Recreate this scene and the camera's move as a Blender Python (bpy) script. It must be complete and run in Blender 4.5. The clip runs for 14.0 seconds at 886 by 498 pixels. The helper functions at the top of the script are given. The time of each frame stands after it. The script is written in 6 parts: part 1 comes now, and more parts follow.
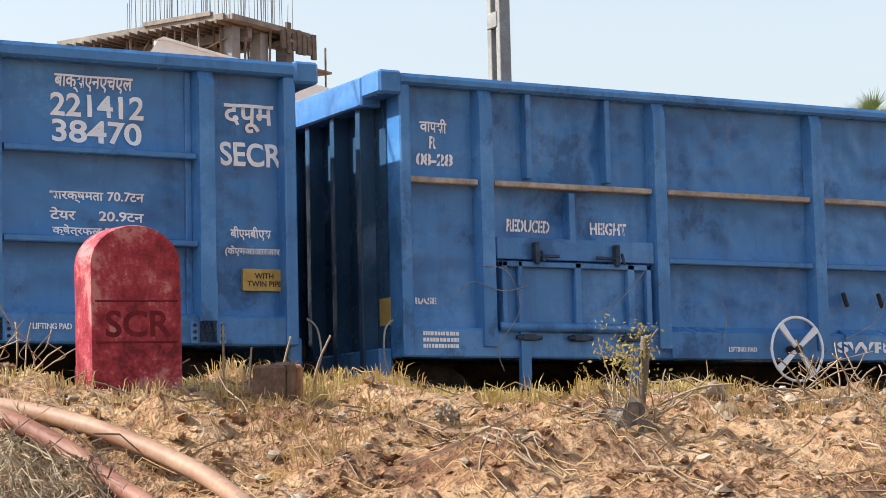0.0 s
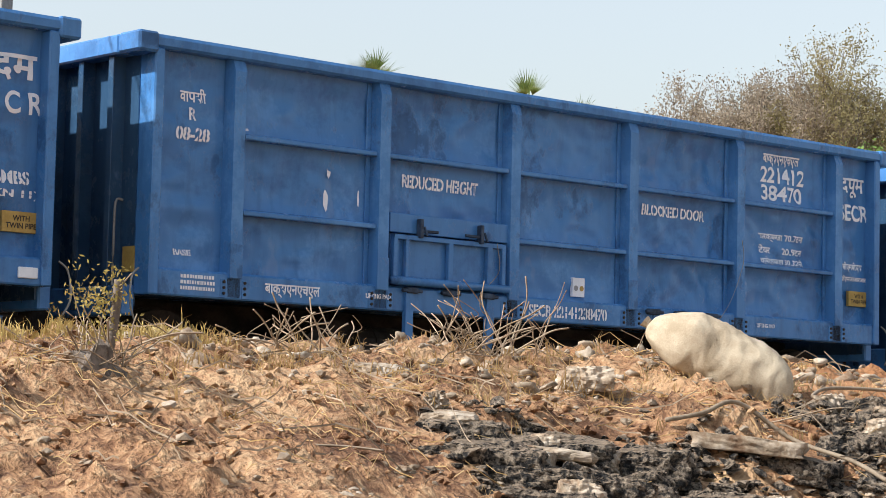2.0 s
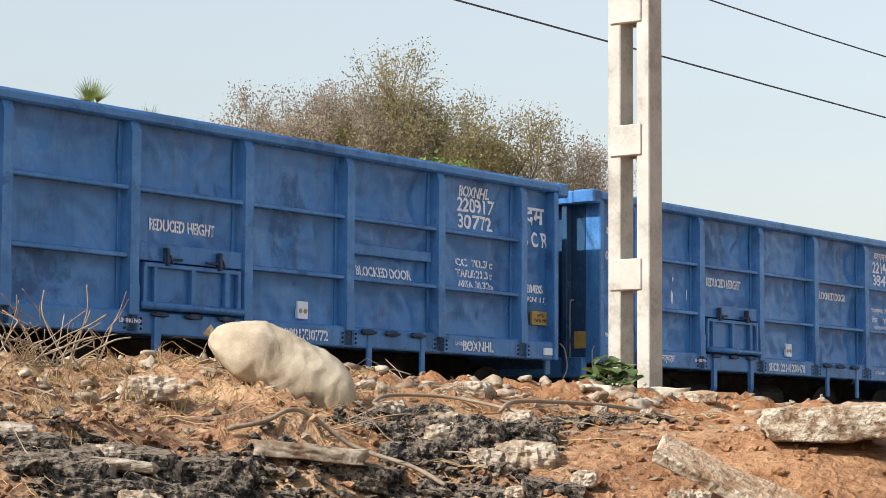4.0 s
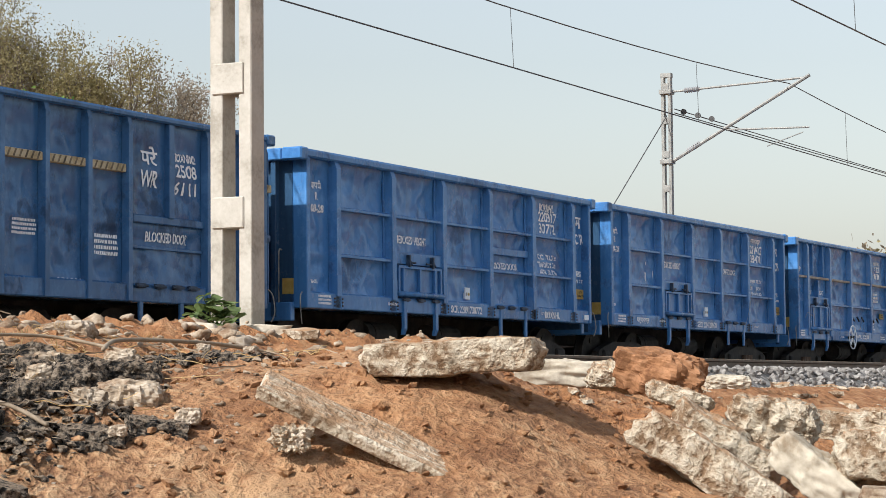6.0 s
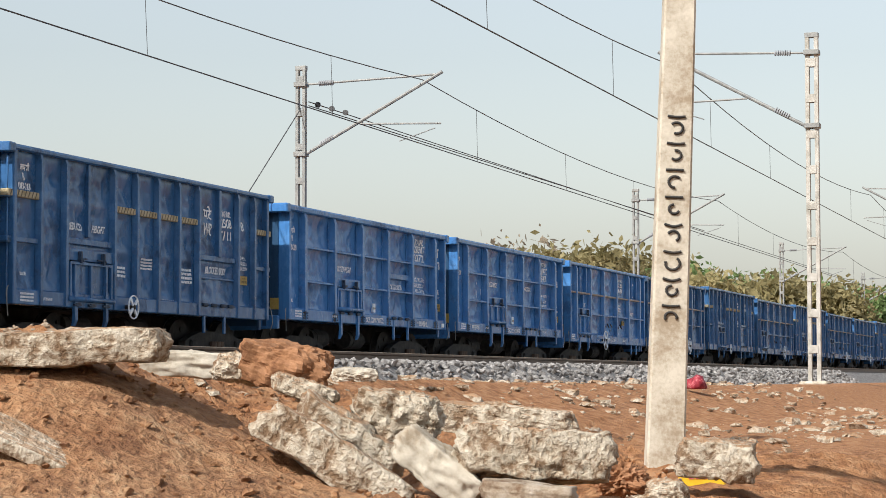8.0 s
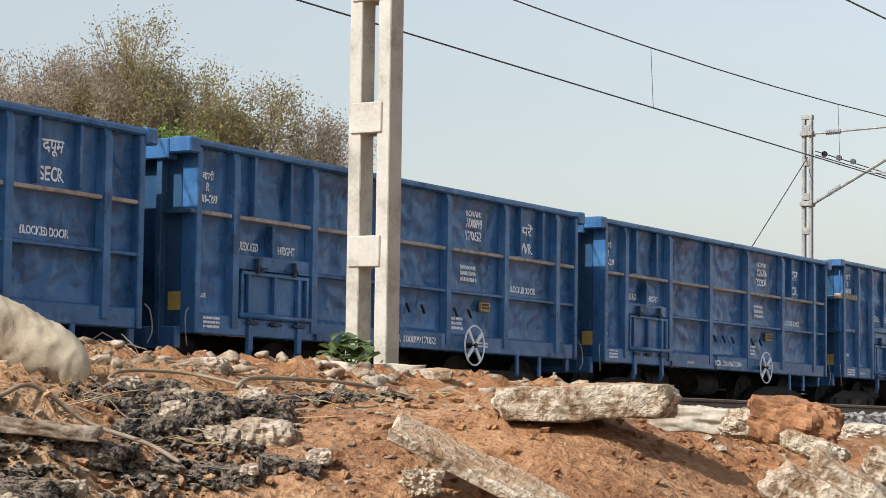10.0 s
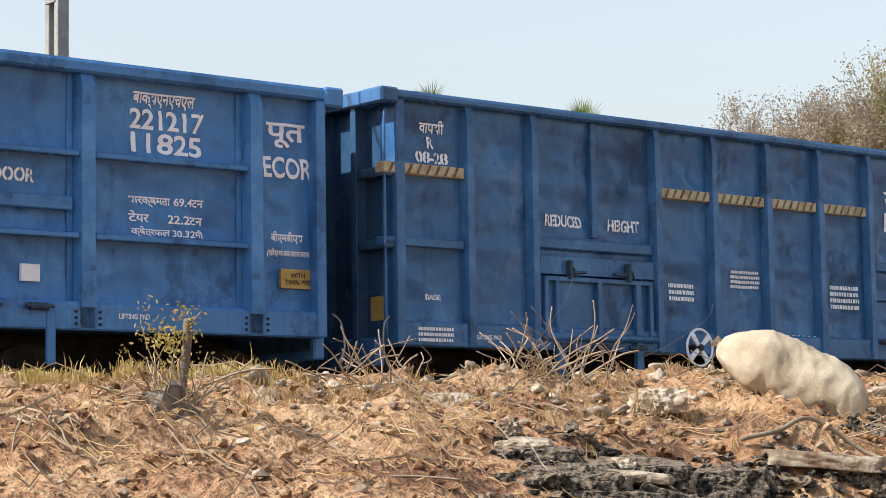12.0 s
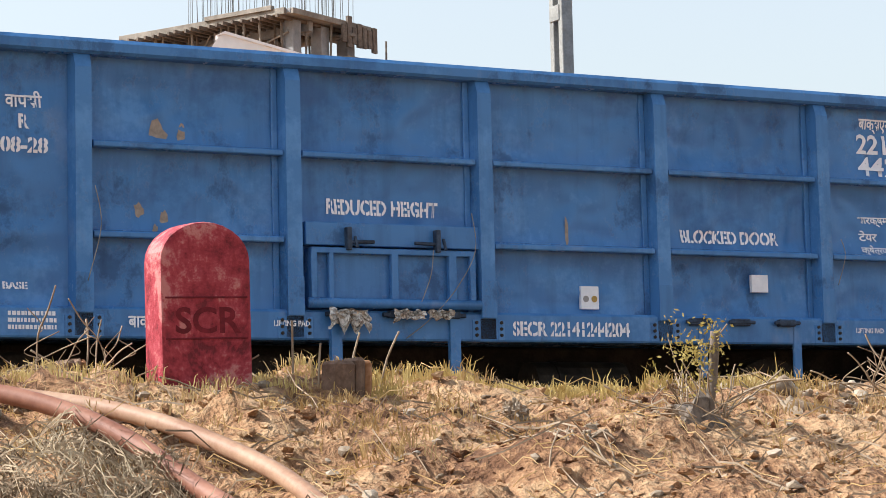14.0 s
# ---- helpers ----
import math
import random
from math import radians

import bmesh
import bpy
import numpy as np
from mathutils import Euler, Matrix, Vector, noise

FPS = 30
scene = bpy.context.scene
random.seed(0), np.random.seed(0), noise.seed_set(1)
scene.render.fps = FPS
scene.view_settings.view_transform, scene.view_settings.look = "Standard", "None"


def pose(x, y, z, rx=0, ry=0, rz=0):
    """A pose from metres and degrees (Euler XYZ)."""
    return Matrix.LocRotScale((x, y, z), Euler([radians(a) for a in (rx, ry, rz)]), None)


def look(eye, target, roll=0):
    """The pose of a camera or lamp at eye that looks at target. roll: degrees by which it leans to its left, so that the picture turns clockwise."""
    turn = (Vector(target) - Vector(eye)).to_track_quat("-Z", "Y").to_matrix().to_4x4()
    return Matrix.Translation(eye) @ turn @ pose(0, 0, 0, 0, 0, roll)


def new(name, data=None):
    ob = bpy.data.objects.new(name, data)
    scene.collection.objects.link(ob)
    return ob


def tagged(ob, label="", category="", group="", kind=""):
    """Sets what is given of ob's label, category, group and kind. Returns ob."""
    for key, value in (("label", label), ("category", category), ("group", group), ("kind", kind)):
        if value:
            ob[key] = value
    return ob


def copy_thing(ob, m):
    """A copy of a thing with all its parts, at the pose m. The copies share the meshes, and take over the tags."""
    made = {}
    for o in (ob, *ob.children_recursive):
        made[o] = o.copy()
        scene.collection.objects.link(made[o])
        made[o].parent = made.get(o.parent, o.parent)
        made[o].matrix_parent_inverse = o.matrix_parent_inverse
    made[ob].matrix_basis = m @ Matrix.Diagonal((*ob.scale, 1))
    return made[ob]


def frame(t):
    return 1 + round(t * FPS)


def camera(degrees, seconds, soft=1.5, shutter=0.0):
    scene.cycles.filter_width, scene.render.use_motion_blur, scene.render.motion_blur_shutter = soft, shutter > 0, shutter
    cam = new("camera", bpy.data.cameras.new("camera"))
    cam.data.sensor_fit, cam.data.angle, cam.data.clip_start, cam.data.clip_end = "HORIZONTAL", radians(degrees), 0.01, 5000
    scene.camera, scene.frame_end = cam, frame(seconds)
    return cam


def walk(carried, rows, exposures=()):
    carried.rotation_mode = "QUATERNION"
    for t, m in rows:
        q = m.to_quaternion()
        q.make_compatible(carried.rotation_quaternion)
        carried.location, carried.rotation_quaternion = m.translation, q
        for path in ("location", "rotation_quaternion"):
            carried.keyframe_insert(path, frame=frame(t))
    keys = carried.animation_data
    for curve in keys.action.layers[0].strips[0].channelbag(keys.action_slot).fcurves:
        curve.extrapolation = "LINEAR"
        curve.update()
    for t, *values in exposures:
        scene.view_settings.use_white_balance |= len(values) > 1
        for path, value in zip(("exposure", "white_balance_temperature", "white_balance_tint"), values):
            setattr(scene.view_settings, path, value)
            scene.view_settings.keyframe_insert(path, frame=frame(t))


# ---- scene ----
# ---- camera ----
PATH = [  # seconds, eye x y z, heading from the track's normal, pitch, roll in degrees
    (0, -0.046, 0.015, -0.014, 29.212, 6.16, -1.362),
    (0.5, -0.0353, 0.014, -0.0105, 31.444, 5.988, -0.767),
    (1, -0.0071, 0.0146, -0.0069, 35.067, 5.483, 0.039),
    (1.5, 0.0038, 0.0077, -0.0054, 38.817, 4.845, 0.901),
    (2, 0.0147, -0.0047, -0.0039, 42.018, 4.739, 1.279),
    (2.5, 0.0207, -0.0148, 0.0007, 45.285, 5.26, 1.328),
    (3, 0.047, -0.0137, -0.0068, 48.312, 5.747, 1.13),
    (3.2, 0.0455, -0.0126, -0.006, 49.382, 5.756, 1.002),
    (3.725, 0.0409, -0.0094, -0.0067, 51.931, 5.456, 0.582),
    (4.25, 0.0281, -0.0014, -0.0075, 54.179, 4.75, 0.097),
    (4.775, 0.015, 0.0054, -0.0083, 56.453, 4.013, -0.301),
    (5.3, 0.0084, 0.003, -0.009, 59.081, 3.62, -0.461),
    (5.5, 0.0049, -0.0033, -0.008, 60.191, 3.583, -0.457),
    (6, -0.0053, -0.0192, -0.012, 63.226, 3.562, -0.483),
    (6.5, 0.0115, -0.031, -0.015, 66.654, 3.474, -0.515),
    (7, 0.0352, -0.0479, -0.02, 69.964, 3.275, -0.583),
    (7.2, 0.0335, -0.0469, -0.02, 70.891, 3.207, -0.549),
    (7.725, 0.0309, -0.0339, -0.014, 72.485, 3.184, -0.258),
    (8.25, 0.0315, -0.0198, -0.004, 72.343, 3.417, 0.264),
    (8.775, 0.0309, -0.0081, 0.005, 70.379, 3.755, 0.758),
    (9.3, 0.0263, 0.0011, 0.013, 66.508, 4.054, 0.965),
    (9.5, 0.0227, 0.0027, 0.0173, 64.659, 4.148, 0.956),
    (10, 0.0099, -0.0215, 0.018, 59.733, 4.482, 0.77),
    (10.5, -0.0134, -0.0113, 0.028, 55.188, 4.618, 0.503),
    (11, -0.0034, 0.02, 0.026, 49.96, 4.68, 0.096),
    (11.2, 0.0021, 0.0165, 0.019, 47.58, 4.734, -0.084),
    (11.5, 0.0067, 0.0122, 0.002, 44.454, 4.988, -0.436),
    (12, 0.01, 0.023, -0.017, 40.468, 5.55, -0.864),
    (12.5, 0.002, 0.023, -0.011, 37.171, 6.029, -1.071),
    (13, -0.028, 0, -0.003, 33.89, 6.216, -1.224),
    (13.5, -0.057, 0.018, 0, 30.932, 6.178, -1.245),
    (14, -0.07, 0.024, -0.004, 27.655, 6.013, -1.397),
]


def heading(yaw, pitch, roll):
    a, p, r = radians(yaw), radians(pitch), radians(roll)
    way = Vector((math.sin(a) * math.cos(p), math.cos(a) * math.cos(p), math.sin(p)))
    right = Vector((math.cos(a), -math.sin(a), 0))
    up = right.cross(way)
    right, up = right * math.cos(r) + up * math.sin(r), up * math.cos(r) - right * math.sin(r)
    return Matrix((right, up, -way)).transposed().to_4x4()


cam = camera(22.267, 14.0, soft=0.7)
walk(cam, [(t, Matrix.Translation((x, y, z)) @ heading(a, p, r)) for t, x, y, z, a, p, r in PATH],
     exposures=[(t, e, 6210, 10) for t, e in ((0.0, 0.78), (3.0, 0.63), (5.5, 0.46), (7.0, 0.34), (9.5, 0.34), (11.0, 0.6), (12.0, 0.72), (14.0, 0.8))])

# ---- sky and sun ----
SUN_WAY = Vector((1.0, -0.45, -0.98)).normalized()      # the way the sunlight travels
elev = math.asin(-SUN_WAY.z)
world = bpy.data.worlds.new("hazy_sky")
world.use_nodes = True
scene.world = world
wn, wl = world.node_tree.nodes, world.node_tree.links
wn.clear()
sky = wn.new("ShaderNodeTexSky")
sky.sky_type, sky.sun_disc = "NISHITA", False
sky.sun_elevation, sky.sun_rotation = elev, math.atan2(-SUN_WAY.x, -SUN_WAY.y)
sky.air_density, sky.dust_density, sky.ozone_density = 1.5, 2.0, 1.5
pale = wn.new("ShaderNodeHueSaturation")
pale.inputs["Saturation"].default_value = 0.46
wbg, wout = wn.new("ShaderNodeBackground"), wn.new("ShaderNodeOutputWorld")
wbg.inputs[1].default_value = 0.12
wl.new(sky.outputs[0], pale.inputs["Color"])
wl.new(pale.outputs[0], wbg.inputs[0])
wl.new(wbg.outputs[0], wout.inputs[0])
sun = new("sun", bpy.data.lights.new("sun", "SUN"))
sun.data.energy, sun.data.angle, sun.data.color = 4.7, radians(0.7), (1.0, 0.94, 0.86)
sun.matrix_world = look((0, 0, 60), Vector((0, 0, 60)) + SUN_WAY)

# ---- materials ----


def ramp(n, l, src, stops):
    r = n.new("ShaderNodeValToRGB")
    e = r.color_ramp.elements
    while len(e) < len(stops):
        e.new(0.5)
    for el, (p, c) in zip(e, stops):
        el.position, el.color = p, (*c, 1)
    l.new(src, r.inputs[0])
    return r.outputs[0]


def surface(name, cols, scale=4.0, detail_scale=60.0, rough=0.8, bump=0.3, metal=0.0, vary=0.0, grain=0.35, bump_dist=0.01, spec=0.35):
    """Noise at two scales over a ramp of base colours, with fine relief; vary: from piece to piece."""
    m = bpy.data.materials.new(name)
    m.use_nodes = True
    n, l = m.node_tree.nodes, m.node_tree.links
    b = n["Principled BSDF"]
    tc = n.new("ShaderNodeTexCoord")
    big, fine = n.new("ShaderNodeTexNoise"), n.new("ShaderNodeTexNoise")
    for t, s, d in ((big, scale, 6), (fine, detail_scale, 5)):
        t.inputs["Scale"].default_value, t.inputs["Detail"].default_value = s, d
        t.inputs["Roughness"].default_value = 0.62
        l.new(tc.outputs["Object"], t.inputs["Vector"])
    mix = n.new("ShaderNodeMath")
    mix.operation = "MULTIPLY_ADD"
    mix.inputs[1].default_value = grain
    sub = n.new("ShaderNodeMath")
    sub.operation = "SUBTRACT"
    sub.inputs[1].default_value = 0.5 * grain
    l.new(fine.outputs[0], mix.inputs[0])
    l.new(big.outputs[0], sub.inputs[0])
    l.new(sub.outputs[0], mix.inputs[2])
    k = len(cols)
    col = ramp(n, l, mix.outputs[0], [(0.36 + 0.28 * i / max(k - 1, 1), c) for i, c in enumerate(cols)])
    if vary:
        info, hs = n.new("ShaderNodeObjectInfo"), n.new("ShaderNodeHueSaturation")
        geo, add = n.new("ShaderNodeNewGeometry"), n.new("ShaderNodeMath")
        add.operation = "ADD"
        l.new(info.outputs["Random"], add.inputs[0])
        l.new(geo.outputs["Random Per Island"], add.inputs[1])
        mr = n.new("ShaderNodeMapRange")
        mr.inputs[2].default_value = 2.0
        mr.inputs[3].default_value, mr.inputs[4].default_value = 1 - vary, 1 + vary
        l.new(add.outputs[0], mr.inputs[0])
        l.new(mr.outputs[0], hs.inputs["Value"])
        l.new(col, hs.inputs["Color"])
        col = hs.outputs[0]
    l.new(col, b.inputs["Base Color"])
    b.inputs["Roughness"].default_value, b.inputs["Metallic"].default_value = rough, metal
    b.inputs["Specular IOR Level"].default_value = spec
    if bump:
        bp = n.new("ShaderNodeBump")
        bp.inputs["Strength"].default_value, bp.inputs["Distance"].default_value = bump, bump_dist
        l.new(mix.outputs[0], bp.inputs["Height"])
        l.new(bp.outputs[0], b.inputs["Normal"])
    return m


def wagon_paint(name, deep, mid, light, grime=0.6):
    """Faded blue paint: broad fading, soot smudges with ragged edges, drips down the sheets, chips of rust."""
    m = surface(name, [deep, mid, mid, light], scale=0.8, detail_scale=16.0, rough=0.4, bump=0.0, grain=0.22, spec=0.3)
    n, l = m.node_tree.nodes, m.node_tree.links
    b = n["Principled BSDF"]
    base = b.inputs["Base Color"].links[0].from_socket
    tc, info, off, sc = n.new("ShaderNodeTexCoord"), n.new("ShaderNodeObjectInfo"), n.new("ShaderNodeVectorMath"), n.new("ShaderNodeMath")
    off.operation, sc.operation = "ADD", "MULTIPLY"
    sc.inputs[1].default_value = 40.0
    l.new(info.outputs["Random"], sc.inputs[0])
    l.new(tc.outputs["Object"], off.inputs[0])
    l.new(sc.outputs[0], off.inputs[1])

    def layer(under, scale, stretch, lo, hi, share, tone, rough=0.6, multiply=True):
        mp, tx = n.new("ShaderNodeMapping"), n.new("ShaderNodeTexNoise")
        mp.inputs["Scale"].default_value = stretch
        tx.inputs["Scale"].default_value, tx.inputs["Detail"].default_value, tx.inputs["Roughness"].default_value = scale, 8, rough
        l.new(off.outputs[0], mp.inputs[0])
        l.new(mp.outputs[0], tx.inputs["Vector"])
        mask = ramp(n, l, tx.outputs[0], [(lo, (0, 0, 0)), (hi, (share, share, share))])
        mx = n.new("ShaderNodeMix")
        mx.data_type, mx.blend_type = "RGBA", "MULTIPLY" if multiply else "MIX"
        mx.inputs[7].default_value = (*tone, 1)
        l.new(mask, mx.inputs[0])
        l.new(under, mx.inputs[6])
        return mx.outputs[2], mask

    col, _ = layer(base, 1.6, (4.0, 4.0, 0.35), 0.5, 0.68, grime * 0.7, (0.6, 0.6, 0.62))
    col, soot = layer(col, 1.1, (1.3, 1.3, 1.0), 0.55, 0.61, grime, (0.45, 0.45, 0.47), 0.76)
    col, _ = layer(col, 2.1, (1.0, 1.0, 0.6), 0.66, 0.7, 0.35, (0.16, 0.25, 0.42), 0.5, False)
    col, _ = layer(col, 6.0, (1.0, 1.0, 1.0), 0.73, 0.76, 1.0, (0.06, 0.042, 0.035), 0.75, False)
    l.new(col, b.inputs["Base Color"])
    rg = n.new("ShaderNodeMapRange")
    rg.inputs[3].default_value, rg.inputs[4].default_value = 0.27, 0.6
    l.new(soot, rg.inputs[0])
    l.new(rg.outputs[0], b.inputs["Roughness"])
    dent = n.new("ShaderNodeTexNoise")
    dent.inputs["Scale"].default_value, dent.inputs["Detail"].default_value = 3.0, 2.0
    l.new(off.outputs[0], dent.inputs["Vector"])
    bp = n.new("ShaderNodeBump")
    bp.inputs["Strength"].default_value, bp.inputs["Distance"].default_value = 0.5, 0.04
    l.new(dent.outputs[0], bp.inputs["Height"])
    l.new(bp.outputs[0], b.inputs["Normal"])
    return m


BLUE = wagon_paint("faded_blue_paint", (0.046, 0.15, 0.365), (0.064, 0.198, 0.455), (0.096, 0.255, 0.54), 0.7)
BLUE_DARK = wagon_paint("grimy_blue_paint", (0.026, 0.08, 0.185), (0.043, 0.127, 0.285), (0.068, 0.178, 0.375), 0.8)
# End blue: base tones darkened to hold down the sunlit patch, smudges over.
BLUE_END = wagon_paint("dimmed_end_blue_paint", (0.02, 0.058, 0.125), (0.033, 0.08, 0.155), (0.052, 0.105, 0.18), 0.6)
WHITE = surface("stencil_white", [(0.74, 0.79, 0.85), (0.84, 0.88, 0.93)], 9, 90, 0.6, 0)
YELLOW = surface("ochre_plate_paint", [(0.36, 0.24, 0.06), (0.48, 0.34, 0.1)], 8, 80, 0.6, 0.1)
BLACK = surface("black_lettering", [(0.02, 0.02, 0.02), (0.04, 0.035, 0.03)], 9, 90, 0.7, 0)
RAG = surface("dirty_plastic_rag", [(0.2, 0.19, 0.17), (0.5, 0.48, 0.44), (0.66, 0.64, 0.6)], 14, 50, 0.6, 0.4, grain=0.8)
HAZARD = surface("dusty_hazard_paint", [(0.3, 0.24, 0.13), (0.44, 0.37, 0.23), (0.5, 0.45, 0.33)], 7, 60, 0.75, 0.1)
HAZARD_DARK = surface("faded_hazard_stripe", [(0.06, 0.05, 0.035), (0.2, 0.165, 0.11)], 9, 60, 0.75, 0)
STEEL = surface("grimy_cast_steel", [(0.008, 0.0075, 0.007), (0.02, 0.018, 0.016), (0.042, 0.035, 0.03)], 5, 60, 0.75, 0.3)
IRON = surface("sooty_blue_iron", [(0.012, 0.02, 0.035), (0.025, 0.045, 0.08), (0.04, 0.07, 0.12)], 8, 60, 0.6, 0.2)
RAIL = surface("worn_rail_steel", [(0.06, 0.04, 0.03), (0.11, 0.075, 0.055)], 6, 60, 0.5, 0.2, metal=0.5)
SHINE = surface("polished_rail_head", [(0.35, 0.34, 0.33), (0.5, 0.49, 0.47)], 6, 60, 0.25, 0.0, metal=1.0)
TIMBER = surface("dusty_timber_strip", [(0.26, 0.22, 0.19), (0.44, 0.39, 0.33)], 8, 70, 0.85, 0.2)
CONCRETE = surface("pale_weathered_concrete", [(0.28, 0.22, 0.15), (0.42, 0.37, 0.29), (0.52, 0.47, 0.38)], 4, 45, 0.9, 0.7, vary=0.12)
ROCK = surface("dusty_rubble_stone", [(0.16, 0.1, 0.06), (0.28, 0.22, 0.155), (0.4, 0.34, 0.27)], 7, 60, 0.92, 0.7, vary=0.3, bump_dist=0.02)
PALE_ROCK = surface("broken_plaster_concrete", [(0.22, 0.14, 0.08), (0.45, 0.37, 0.27), (0.58, 0.51, 0.4)], 6, 30, 0.92, 1.0, vary=0.1, bump_dist=0.05, grain=0.9)
CLOD = surface("red_earth_clods", [(0.15, 0.065, 0.028), (0.27, 0.13, 0.06), (0.36, 0.19, 0.1)], 7, 60, 0.95, 0.7, vary=0.3)
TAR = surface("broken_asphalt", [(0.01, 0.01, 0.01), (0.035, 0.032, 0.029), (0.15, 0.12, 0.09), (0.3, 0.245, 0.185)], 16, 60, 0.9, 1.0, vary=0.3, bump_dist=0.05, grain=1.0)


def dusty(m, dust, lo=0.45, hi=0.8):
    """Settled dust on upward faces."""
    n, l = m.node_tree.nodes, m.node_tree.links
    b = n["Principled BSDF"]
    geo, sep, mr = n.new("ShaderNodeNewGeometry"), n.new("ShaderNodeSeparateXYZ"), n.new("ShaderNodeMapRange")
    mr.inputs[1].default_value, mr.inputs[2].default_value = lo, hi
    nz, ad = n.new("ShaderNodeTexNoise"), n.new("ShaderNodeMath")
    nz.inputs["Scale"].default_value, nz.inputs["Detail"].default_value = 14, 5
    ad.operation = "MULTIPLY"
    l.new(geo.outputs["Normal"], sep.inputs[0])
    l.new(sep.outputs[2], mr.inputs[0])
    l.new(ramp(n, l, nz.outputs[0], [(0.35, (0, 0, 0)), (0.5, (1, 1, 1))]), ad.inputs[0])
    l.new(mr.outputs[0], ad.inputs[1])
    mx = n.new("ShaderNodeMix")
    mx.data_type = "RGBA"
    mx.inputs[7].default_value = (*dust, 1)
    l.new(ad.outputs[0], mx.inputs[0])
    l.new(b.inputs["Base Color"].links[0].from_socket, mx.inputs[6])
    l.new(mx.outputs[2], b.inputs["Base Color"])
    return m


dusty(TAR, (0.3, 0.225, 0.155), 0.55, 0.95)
dusty(PALE_ROCK, (0.4, 0.24, 0.13), 0.6, 0.9)
BALLAST = surface("grey_granite_ballast", [(0.1, 0.092, 0.085), (0.2, 0.188, 0.175), (0.32, 0.305, 0.285)], 9, 80, 0.9, 0.5, vary=0.45)
STRAW = surface("dry_straw", [(0.33, 0.2, 0.075), (0.5, 0.34, 0.15), (0.6, 0.45, 0.24)], 3, 40, 0.8, 0.0, vary=0.25)
TWIG = surface("dead_twigs", [(0.2, 0.145, 0.095), (0.38, 0.3, 0.215)], 6, 50, 0.9, 0.2, vary=0.25)
def leafy(m, share=0.4):
    """Lets light through thin leaves."""
    n, l = m.node_tree.nodes, m.node_tree.links
    b, out = n["Principled BSDF"], n["Material Output"]
    tr, mx = n.new("ShaderNodeBsdfTranslucent"), n.new("ShaderNodeMixShader")
    l.new(b.inputs["Base Color"].links[0].from_socket, tr.inputs[0])
    mx.inputs[0].default_value = share
    l.new(b.outputs[0], mx.inputs[1])
    l.new(tr.outputs[0], mx.inputs[2])
    l.new(mx.outputs[0], out.inputs[0])
    return m


LEAF = surface("young_green_leaves", [(0.1, 0.15, 0.05), (0.2, 0.27, 0.1)], 4, 40, 0.6, 0.0, vary=0.35)
GREEN_YELLOW = surface("yellowing_leaflets", [(0.3, 0.24, 0.06), (0.48, 0.38, 0.12)], 4, 40, 0.6, 0.0, vary=0.3)
TREE_LEAF = surface("dusty_tree_leaves", [(0.2, 0.17, 0.07), (0.31, 0.26, 0.12), (0.38, 0.33, 0.17)], 0.5, 12, 0.75, 0.0, vary=0.3)
leafy(TREE_LEAF, 0.5), leafy(LEAF), leafy(GREEN_YELLOW), leafy(STRAW, 0.35)
BARK = surface("grey_brown_bark", [(0.1, 0.08, 0.065), (0.2, 0.165, 0.135)], 5, 50, 0.9, 0.5)
RED = surface("peeling_red_paint", [(0.13, 0.008, 0.014), (0.25, 0.018, 0.03), (0.33, 0.04, 0.055), (0.46, 0.17, 0.16)], 9, 70, 0.65, 0.7, bump_dist=0.012)
SACKING = surface("woven_sack_cloth", [(0.3, 0.24, 0.16), (0.4, 0.33, 0.235), (0.48, 0.41, 0.3)], 6, 160, 0.85, 0.6, bump_dist=0.012)
PIPE = surface("dusty_plastic_pipe", [(0.26, 0.14, 0.085), (0.4, 0.26, 0.17)], 4, 50, 0.6, 0.2)
HOSE = surface("faded_hose", [(0.16, 0.12, 0.08), (0.3, 0.24, 0.17)], 6, 60, 0.7, 0.2)
GALV = surface("galvanised_mast_steel", [(0.2, 0.2, 0.19), (0.3, 0.3, 0.28)], 5, 40, 0.6, 0.2, metal=0.2)
MAST = surface("whitewashed_mast_steel", [(0.3, 0.28, 0.235), (0.42, 0.395, 0.345), (0.48, 0.46, 0.41)], 3, 40, 0.8, 0.3)
GREY_TIMBER = surface("weathered_grey_timber", [(0.17, 0.15, 0.125), (0.3, 0.27, 0.23)], 1.5, 20, 0.9, 0.2)
WIRE = surface("overhead_wire_copper", [(0.05, 0.05, 0.05), (0.08, 0.08, 0.08)], 5, 40, 0.6, 0)
GREY_BLD = surface("raw_building_concrete", [(0.2, 0.205, 0.21), (0.34, 0.345, 0.35)], 0.6, 6, 0.9, 0.2)
WHITE_WALL = surface("white_painted_wall", [(0.76, 0.76, 0.75), (0.86, 0.86, 0.86)], 0.5, 6, 0.8, 0.1)


